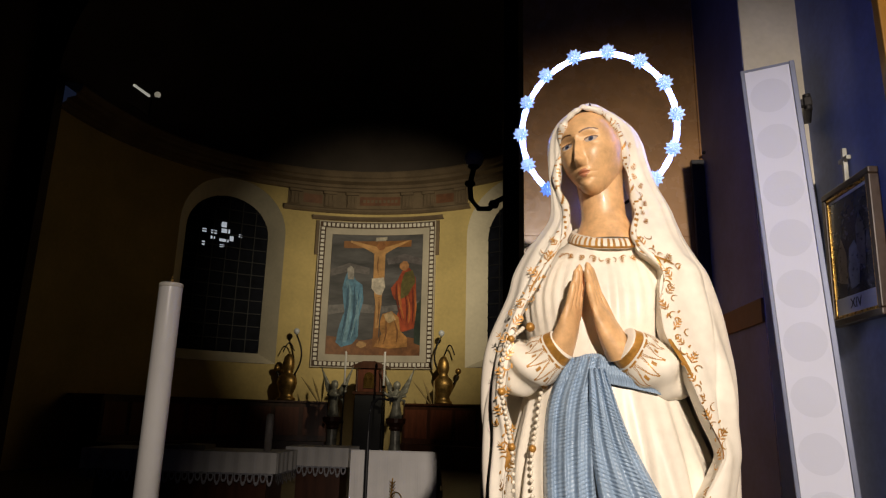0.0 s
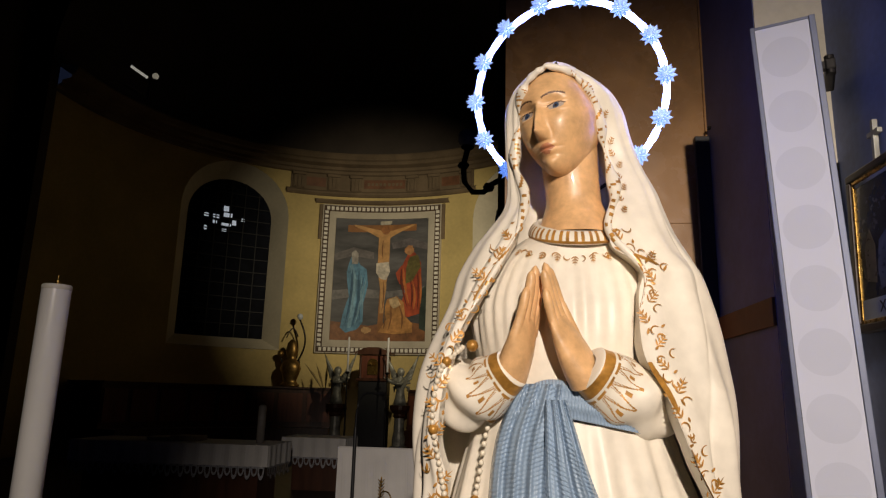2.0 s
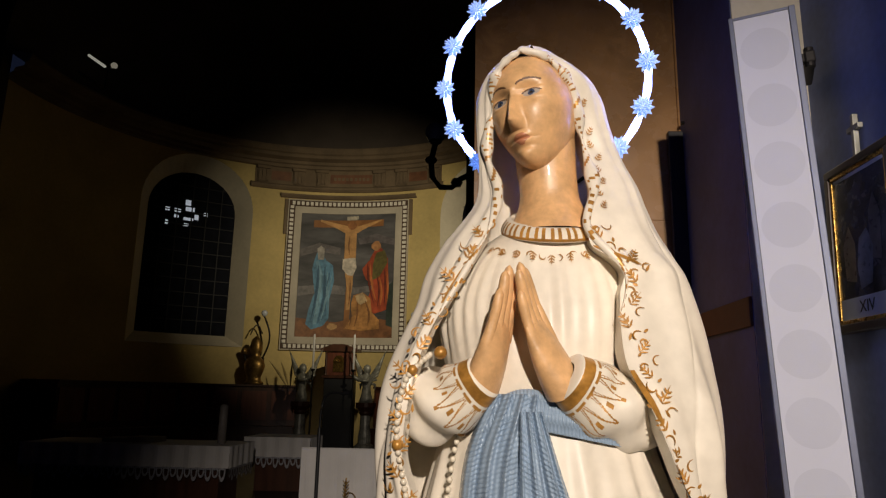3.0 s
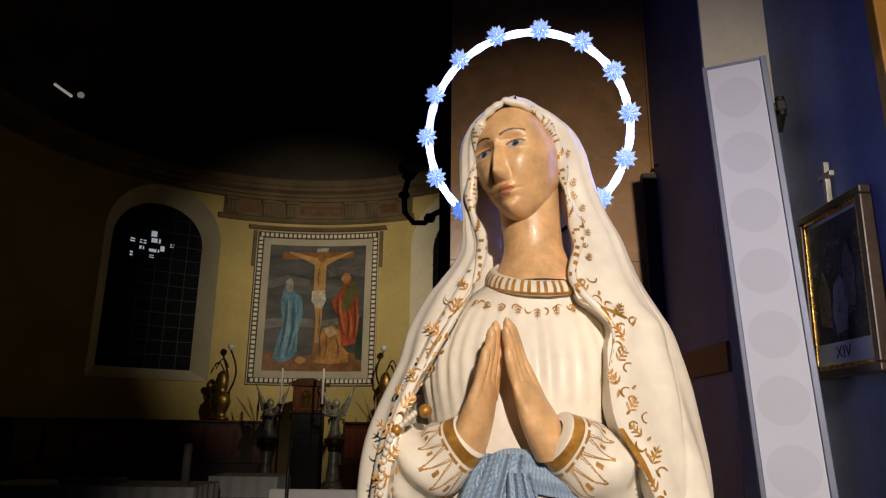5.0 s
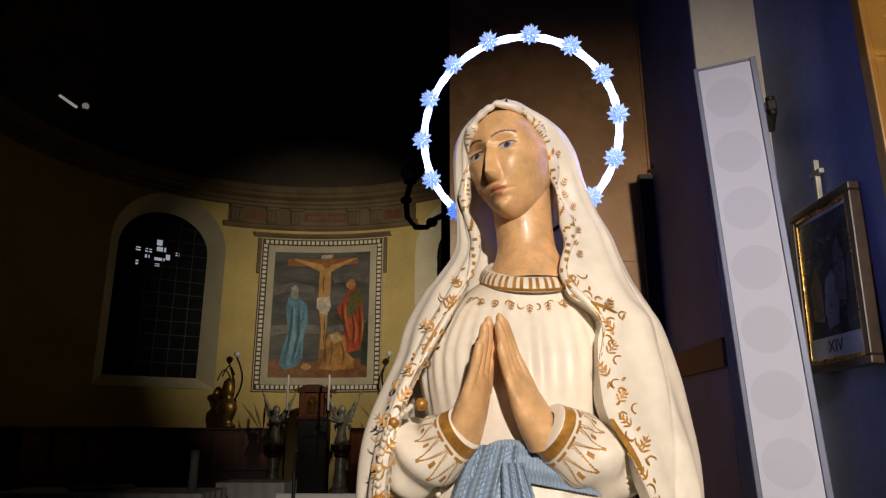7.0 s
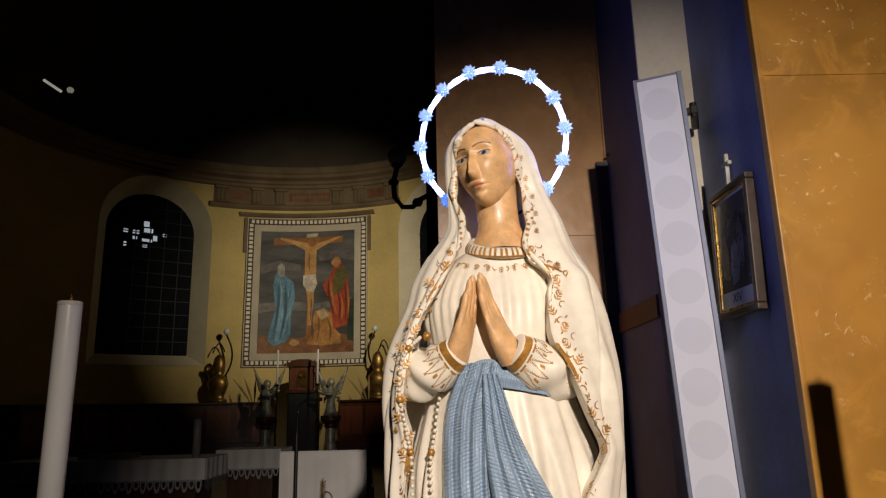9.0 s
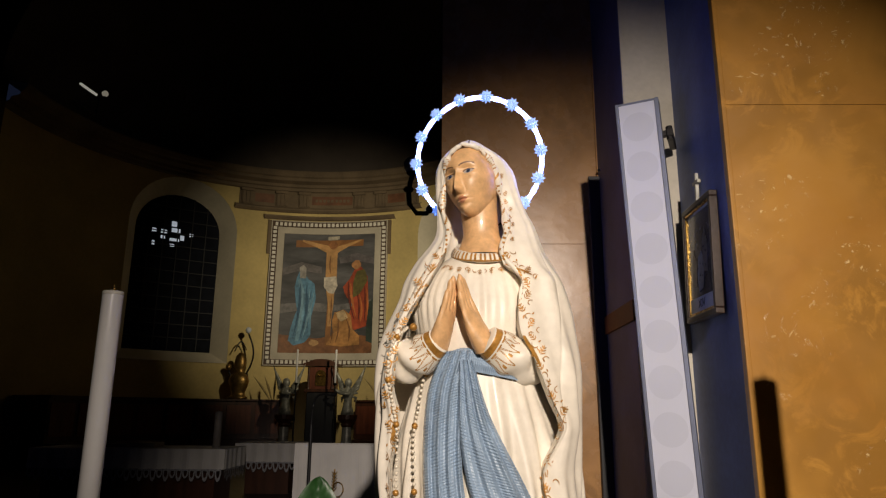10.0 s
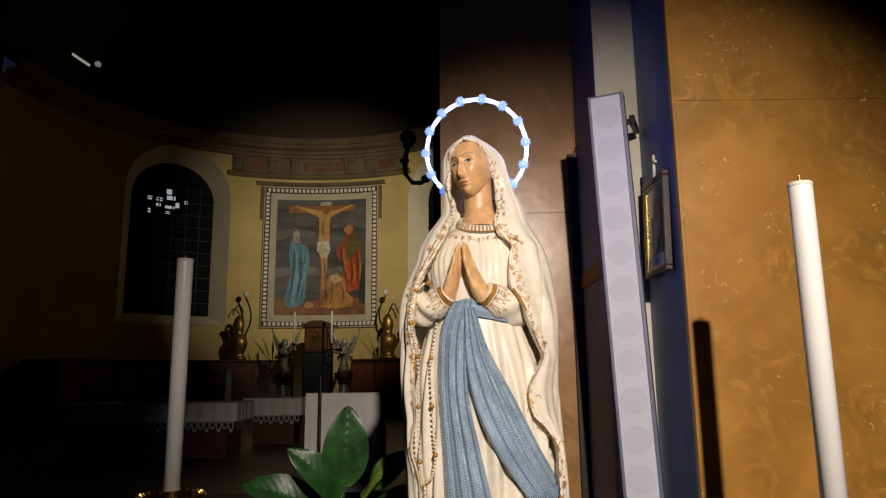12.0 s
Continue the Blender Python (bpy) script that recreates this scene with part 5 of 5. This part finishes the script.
for x, g in ((-3.85, 1), (-2.47, -1)):
    winged_statue(x, 14.92, g)
    col = thing("column_pedestal", "short carved stone column under a winged figure", "pedestal", "column pedestals", at=(x, 14.92, FLOOR2))
    part("base", turned(bmesh.new(), [(0.24, 0), (0.24, 0.09), (0.19, 0.12), (0.20, 0.17), (0.15, 0.21)], (0, 0, 0), 24), SILVER, col)
    part("shaft", turned(bmesh.new(), [(0.13, 0.21), (0.14, 0.35), (0.11, 0.5), (0.105, 0.78)], (0, 0, 0), 16), SILVER, col)
    part("capital", turned(bmesh.new(), [(0.105, 0.78), (0.14, 0.82), (0.13, 0.86), (0.21, 0.95), (0.22, 1.04)], (0, 0, 0), 16), WOOD, col, "dark capital")
    c = thing("taper_candle", "thin white candle on a dark iron stick", "candle", "taper candles", at=(x + g * 0.26, 14.72, FLOOR2))
    part("wax", turned(bmesh.new(), [(0.022, 1.72), (0.022, 2.43), (0.006, 2.45)], (0, 0, 0), 10), WAX, c)
    part("stick", turned(bmesh.new(), [(0.13, 0), (0.12, 0.03), (0.02, 0.08), (0.016, 0.9), (0.03, 0.95), (0.016, 1.0), (0.016, 1.66), (0.06, 1.70), (0.025, 1.72)], (0, 0, 0), 12), IRON, c, "dark iron stick")
    for k in range(3):
        a = -1.0 + 0.32 * k + (0.2 if g < 0 else 0)
        base = Vector((x - g * 0.62 + 0.05 * k, 15.9, 1.70))
        r = piped(bmesh.new(), [base, base + Vector((0.10 * (k - 2), 0.02, 0.28)), base + Vector((0.22 * (k - 2), 0.05, 0.55))], [0.012, 0.03, 0.003], 6)
        part("palm_leaf", r, tinted("dry_palm", (0.34, 0.25, 0.10), 0.7), label="dry olive palm blade behind the winged figure", category="leaf", group="palm blades")

# ---- gilt busts and wall lamps ----
for x, y, z0, g in ((-5.29, 16.1, 1.70, -1), (-1.56, 16.1, 1.70, 1)):
    bm = turned(bmesh.new(), [(0.22, 0), (0.22, 0.05), (0.17, 0.09), (0.16, 0.16), (0.20, 0.28), (0.24, 0.42), (0.22, 0.54), (0.13, 0.62), (0.095, 0.68), (0.125, 0.74), (0.145, 0.84), (0.125, 0.95), (0.10, 1.02), (0.05, 1.09), (0.01, 1.11)], (x, y, z0), 28, 0.7)
    for v in bm.verts:
        v.co += Vector((1, 0, 0.4)) * (0.008 * math.sin(v.co.z * 31 + v.co.y * 31))
    part("gilt_bust", bm, BRONZE, label="dull gilt bust on the stall ledge", category="bust", group="gilt busts", smooth=True)
    lamp = thing("wall_lamp", "curled dark iron wall lamp with unlit opal bulbs", "lamp", "wall lamps")
    bm = bmesh.new()
    piped(bm, arc((x + g * 0.05, 16.55, 2.2), (x + g * -0.08, 16.3, 3.30), (-g * 0.22, -0.1, 0)), 0.022, 8)
    piped(bm, arc((x + g * 0.05, 16.55, 2.2), (x + g * 0.34, 16.3, 2.40), (0, -0.1, -0.16)), 0.022, 8)
    piped(bm, arc((x, 16.5, 2.9), (x + g * 0.24, 16.35, 2.86), (0, 0, 0.22)), 0.016, 8)
    box(bm, x + g * 0.05 - 0.05, x + g * 0.05 + 0.05, 16.52, 16.95, 2.1, 2.35, 0.01)
    part("arm", bm, IRON, lamp, smooth=True)
    for p in ((x - g * 0.08, 16.3, 3.36), (x + g * 0.34, 16.3, 2.46)):
        part("bulb", turned(bmesh.new(), [(0.02, -0.07), (0.06, -0.03), (0.075, 0.02), (0.055, 0.065), (0.01, 0.09)], p, 16), GLOBE if p[2] > 3 else BRONZE, lamp, "opal bulb" if p[2] > 3 else "gilt rosette", smooth=True)

# ---- altar with lace cloth, credence table ----
def lace_table(name, x0, x1, y0, y1, top, label, drop):
    root = thing(name, label, "altar" if name == "altar" else "table")
    part("table", boxed(x0 + 0.12, x1 - 0.12, y0 + 0.1, y1 - 0.1, FLOOR2, top - 0.03), WOOD, root, "dark wooden body")
    part("top", boxed(x0, x1, y0, y1, top - 0.06, top - 0.004, 0.006), WOOD, root)
    bm = boxed(x0 - 0.012, x1 + 0.012, y0 - 0.012, y1 + 0.012, top - 0.003, top + 0.004)
    n = int((x1 - x0) / 0.03)
    for side in (0, 1):
        cnt = n if side == 0 else int((y1 - y0) / 0.03)
        prev = None
        for k in range(cnt + 1):
            t = k / cnt
            wv = 0.010 * math.sin(k * 1.1) + 0.006 * math.sin(k * 0.37)
            if side == 0:
                p = (x0 - 0.012 + (x1 - x0 + 0.024) * t, y0 - 0.016 + wv)
            else:
                p = (x1 + 0.016 + wv, y0 - 0.012 + (y1 - y0 + 0.024) * t)
            cur = [bm.verts.new((p[0], p[1], top)), bm.verts.new((p[0], p[1], top - drop))]
            if prev:
                bm.faces.new((prev[0], cur[0], cur[1], prev[1]))
            prev = cur
    part("cloth", bm, LINEN, root, "white altar cloth")
    bm = bmesh.new()
    step = 0.075
    for side in (0, 1):
        length = (x1 - x0) if side == 0 else (y1 - y0)
        for k in range(int(length / step)):
            c = k * step + step / 2
            dip = 0.105 if k % 2 else 0.07
            ring = []
            for j in range(9):
                a = math.pi * j / 8
                u, v = c - 0.036 * math.cos(a), top - drop - 0.03 - dip * math.sin(a)
                ring.append((u, v))
            ring += [(c + 0.036, top - drop + 0.004), (c - 0.036, top - drop + 0.004)]
            inner = [(c + (u - c) * 0.55, top - drop - 0.045 + (v - top + drop + 0.045) * 0.55) for u, v in ring]
            a = [bm.verts.new((x0 + u, y0 - 0.017, v) if side == 0 else (x1 + 0.017, y0 + u, v)) for u, v in ring]
            b = [bm.verts.new((x0 + u, y0 - 0.017, v) if side == 0 else (x1 + 0.017, y0 + u, v)) for u, v in inner]
            for i in range(len(a)):
                j = (i + 1) % len(a)
                bm.faces.new((a[i], a[j], b[j], b[i]))
    part("lace_hem", bm, LACE, root, "scalloped lace hem", kind="stuff")
    return root


lace_table("altar", -5.0, -2.74, 7.72, 8.5, 0.985, "altar with a white lace-hemmed cloth in the dim chancel", 0.22)
lace_table("credence_table", -3.1, -2.26, 9.3, 9.95, 0.985, "side table with a white lace-hemmed cloth", 0.24)
part("pillar_candle", turned(bmesh.new(), [(0.045, 0), (0.045, 0.40), (0.03, 0.42), (0.006, 0.425)], (-2.95, 8.05, 0.989), 20), tinted("dim_wax", (0.30, 0.27, 0.25), 0.5), label="thick candle on the altar", category="candle", smooth=True)
bm = bmesh.new()
box(bm, -4.25, -3.98, 7.95, 8.25, 0.989, 1.03, 0.006)
box(bm, -3.97, -3.66, 7.95, 8.25, 0.989, 1.045, 0.006)
part("open_book", bm, tinted("old_paper", (0.34, 0.28, 0.2), 0.8), label="open missal on the altar cloth", category="book")

# ---- lectern with a white cloth ----
amb = thing("lectern", "wooden lectern draped with a white cloth with a gold emblem", "lectern")
X0, X1, Y0, Y1, ZT = -1.507, -0.772, 5.90, 6.35, 1.14
bm = bmesh.new()
prof = [(Y0 + 0.02, FLOOR2), (Y1 + 0.05, FLOOR2), (Y1 + 0.05, 0.80), (Y0 + 0.02, ZT - 0.012)]
a = [bm.verts.new((X0 + 0.01, y, z)) for y, z in prof]
b = [bm.verts.new((X1 - 0.01, y, z)) for y, z in prof]
bm.faces.new(a)
bm.faces.new(b[::-1])
for i in range(4):
    bm.faces.new((a[i], b[i], b[(i + 1) % 4], a[(i + 1) % 4]))
part("body", bm, REDWOOD, amb, "red-brown wooden desk")
bm = bmesh.new()
n = 40
prev = None
for k in range(n + 1):
    x = X0 + (X1 - X0) * k / n
    wv = 0.005 * math.sin(k * 0.5) + 0.003 * math.sin(k * 1.3)
    cur = [bm.verts.new(p) for p in ((x, Y1 + 0.03, 0.825), (x, Y0 + 0.005, ZT), (x, Y0 - 0.006 + 0.2 * wv, ZT - 0.012), (x, Y0 - 0.010 + wv, 0.75), (x, Y0 - 0.012 + 1.6 * wv, 0.36))]
    if prev:
        for i in range(4):
            bm.faces.new((prev[i], cur[i], cur[i + 1], prev[i + 1]))
    prev = cur
part("cloth", bm, LINEN, amb, "white linen cloth", smooth=False)
bm = bmesh.new()
q = [bm.verts.new((X1 + 0.012, y, z)) for y, z in ((Y0 - 0.01, ZT - 0.02), (Y0 + 0.03, ZT - 0.02), (Y1 + 0.07, 0.76), (Y1 + 0.07, 0.40), (Y0 + 0.05, 0.38), (Y0 + 0.05, 0.80), (Y1 - 0.05, 0.80), (Y0 + 0.07, 0.98))]
bm.faces.new((q[4], q[3], q[2], q[6], q[5]))
bm.faces.new((q[0], q[1], q[2], q[6], q[7]))
part("side_cloth", bm, LINEN, amb, "white linen side")
bm = bmesh.new()
ex, ez = -1.14, 0.72
piped(bm, [(ex, Y0 - 0.02, ez - 0.22), (ex - 0.01, Y0 - 0.02, ez), (ex, Y0 - 0.02, ez + 0.2)], 0.006, 6)
for k in range(6):
    for s in (-1, 1):
        piped(bm, [(ex, Y0 - 0.02, ez + 0.02 + 0.026 * k), (ex + s * 0.025, Y0 - 0.021, ez + 0.05 + 0.026 * k)], [0.008, 0.003], 6)
piped(bm, [(ex + 0.035 + 0.045 * math.cos(a), Y0 - 0.02, ez + 0.03 + 0.06 * math.sin(a)) for a in [3.14159 - 6.28318 * k / 20 for k in range(17)]], 0.006, 6)
piped(bm, [(ex + 0.03, Y0 - 0.02, ez - 0.18), (ex + 0.05, Y0 - 0.02, ez - 0.02)], 0.006, 6)
part("emblem", bm, GOLD, amb, "gold embroidered wheat emblem")
mic = thing("microphone_stand", "thin black microphone stand with a gooseneck before the lectern", "microphone stand")
part("pole", turned(bmesh.new(), [(0.13, 0), (0.13, 0.015), (0.014, 0.03), (0.014, 0.98)], (-1.33, 5.70, FLOOR2), 16), BLACK, mic)
part("gooseneck", piped(bmesh.new(), arc((-1.33, 5.70, 1.29), (-1.22, 5.92, 1.56), (-0.05, 0, 0.10)), 0.009, 8), BLACK, mic)
part("microphone", piped(bmesh.new(), [(-1.22, 5.92, 1.56), (-1.18, 5.97, 1.565)], [0.012, 0.018], 10), BLACK, mic)

# ---- globe lamp on the chancel pier ----
gl = thing("globe_lamp", "unlit opal globe lamp on a curved dark iron arm", "lamp")
bm = bmesh.new()
bmesh.ops.create_uvsphere(bm, u_segments=32, v_segments=20, radius=0.085, matrix=Matrix.Translation((-0.406, 5.62, 3.655)))
part("globe", bm, GLOBE, gl, "opal glass globe", smooth=True)
bm = bmesh.new()
piped(bm, [(-0.406, 5.62, 3.57), (-0.44, 5.62, 3.42), (-0.43, 5.62, 3.28), (-0.36, 5.62, 3.19), (-0.27, 5.62, 3.19), (-0.20, 5.62, 3.26), (-0.12, 5.62, 3.30)], 0.024, 12)
turned(bm, [(0.03, -0.10), (0.055, -0.08), (0.05, -0.065), (0.03, -0.05)], (-0.41, 5.62, 3.655), 16)
turned(bm, [(0.04, -0.02), (0.05, 0.0), (0.04, 0.02)], (-0.44, 5.62, 3.42), 12)
turned(bm, [(0.035, -0.03), (0.05, 0.0), (0.035, 0.03)], (-0.23, 5.62, 3.23), 12)
box(bm, -0.15, -0.121, 5.54, 5.70, 3.18, 3.42, 0.006)
part("arm", bm, IRON, gl, smooth=True)
# ---- slim floodlight on the cornice: unlit, emission stands in for its reflected gleam ----
fl = thing("cornice_floodlight", "slim unlit floodlight on an arm above the apse cornice, its gleam given as emission", "lamp")
part("bar", piped(bmesh.new(), [(-8.34, 13.1, 8.39), (-7.95, 13.1, 8.12)], 0.030, 10), tinted("pale_metal_gleam", (0.6, 0.58, 0.5), 0.4, emit=(1.0, 0.95, 0.8), strength=0.28), fl, "pale metal bar")
part("rail", piped(bmesh.new(), [(-8.5, 13.1, 8.02), (-7.9, 13.1, 7.64)], 0.03, 10), STUCCO, fl)
part("head", turned(bmesh.new(), [(0.03, -0.06), (0.06, -0.03), (0.07, 0.02), (0.04, 0.06)], (-7.76, 13.1, 8.14), 16), tinted("pale_enamel_gleam", (0.6, 0.56, 0.46), 0.4, emit=(1.0, 0.9, 0.7), strength=0.16), fl, "pale lamp head", smooth=True)
part("post", piped(bmesh.new(), [(-7.9, 13.1, 7.6), (-7.88, 13.1, 8.07), (-7.74, 13.1, 8.08)], 0.02, 8), IRON, fl)

# the chancel's things stand a little off the axis they were set out from
for ob in [o for o in scene.objects if o not in before and o.parent is None]:
    ob.location.x += 0.203 + (0.03 if ob.name.startswith("globe") else 0.11)

# ---- potted plant beside the statue ----
def leaf_blade(bm, base, tip, width, bend, twist=0.0):
    base, tip = Vector(base), Vector(tip)
    d = tip - base
    side = d.cross(Vector((0, -1, 0.15))).normalized()
    side = (Matrix.Rotation(twist, 3, d.normalized()) @ side)
    up = side.cross(d).normalized()
    n, m = 60, 7
    grid = []
    for i in range(n + 1):
        t = i / n
        w = width * (math.sin(math.pi * min(1, t**0.80)) ** 0.62)
        c = base + d * t + up * (bend * math.sin(math.pi * t))
        row = []
        for j in range(-m, m + 1):
            q = j / m
            rib = 0.0020 * math.sin((t * 62 - abs(q) * 14)) * (1 - abs(q)) + 0.006 * math.sin(t * 9 + q * 2) * q * q
            row.append(bm.verts.new(c + side * (w * q) + up * (-0.22 * w * (1 - abs(q)) ** 1.2 + rib)))
        grid.append(row)
    for a, b in zip(grid, grid[1:]):
        for j in range(2 * m):
            bm.faces.new((a[j], a[j + 1], b[j + 1], b[j]))
    return bm


plant = thing("potted_plant", "leafy green potted plant with broad glossy leaves", "plant")
PBX, PBY = -0.28, 2.36
LEAVES = (
    ((-0.30, 2.36, 0.80), (-0.276, 2.33, 1.169), 0.108, 0.03, 0.25, 0),
    ((-0.30, 2.33, 0.76), (-0.53, 2.22, 0.99), 0.075, 0.05, 0.5, 0),
    ((-0.21, 2.34, 0.755), (-0.10, 2.30, 0.955), 0.030, 0.02, 0.9, 1),
    ((-0.18, 2.42, 0.79), (0.03, 2.45, 0.95), 0.060, 0.04, -0.3, 0),
    ((-0.14, 2.32, 0.70), (0.02, 2.22, 0.835), 0.055, 0.03, 0.3, 0),
    ((-0.40, 2.40, 0.70), (-0.76, 2.35, 0.82), 0.085, 0.06, 0.4, 0),
    ((-0.33, 2.28, 0.62), (-0.45, 2.12, 0.78), 0.06, 0.03, 0.2, 0),
)
YOUNG = tinted("young_leaf", (0.12, 0.20, 0.03), 0.35, 0, 0.3, 14, 60, 0.2)
for base, tip, w, bend, tw, m in LEAVES:
    part("leaf", leaf_blade(bmesh.new(), base, tip, w, bend, tw), YOUNG if m else LEAF, plant, "young yellow-green leaf" if m else "", smooth=True)
    part("stalk", piped(bmesh.new(), arc((PBX, PBY, 0.58), base, (0, 0, 0.02), 6), 0.0045, 6), LEAF, plant)
part("pot", turned(bmesh.new(), [(0.11, 0.18), (0.15, 0.46), (0.165, 0.46), (0.165, 0.50), (0.14, 0.50), (0.13, 0.47), (0.02, 0.465)], (PBX, PBY, 0.12), 32), POT, plant, "brown clay pot")
part("stool", turned(bmesh.new(), [(0.16, 0), (0.16, 0.03), (0.05, 0.06), (0.05, 0.26), (0.17, 0.285), (0.17, 0.30)], (PBX, PBY, 0.0), 24), WOOD, label="low round wooden stool under the plant", category="stool")
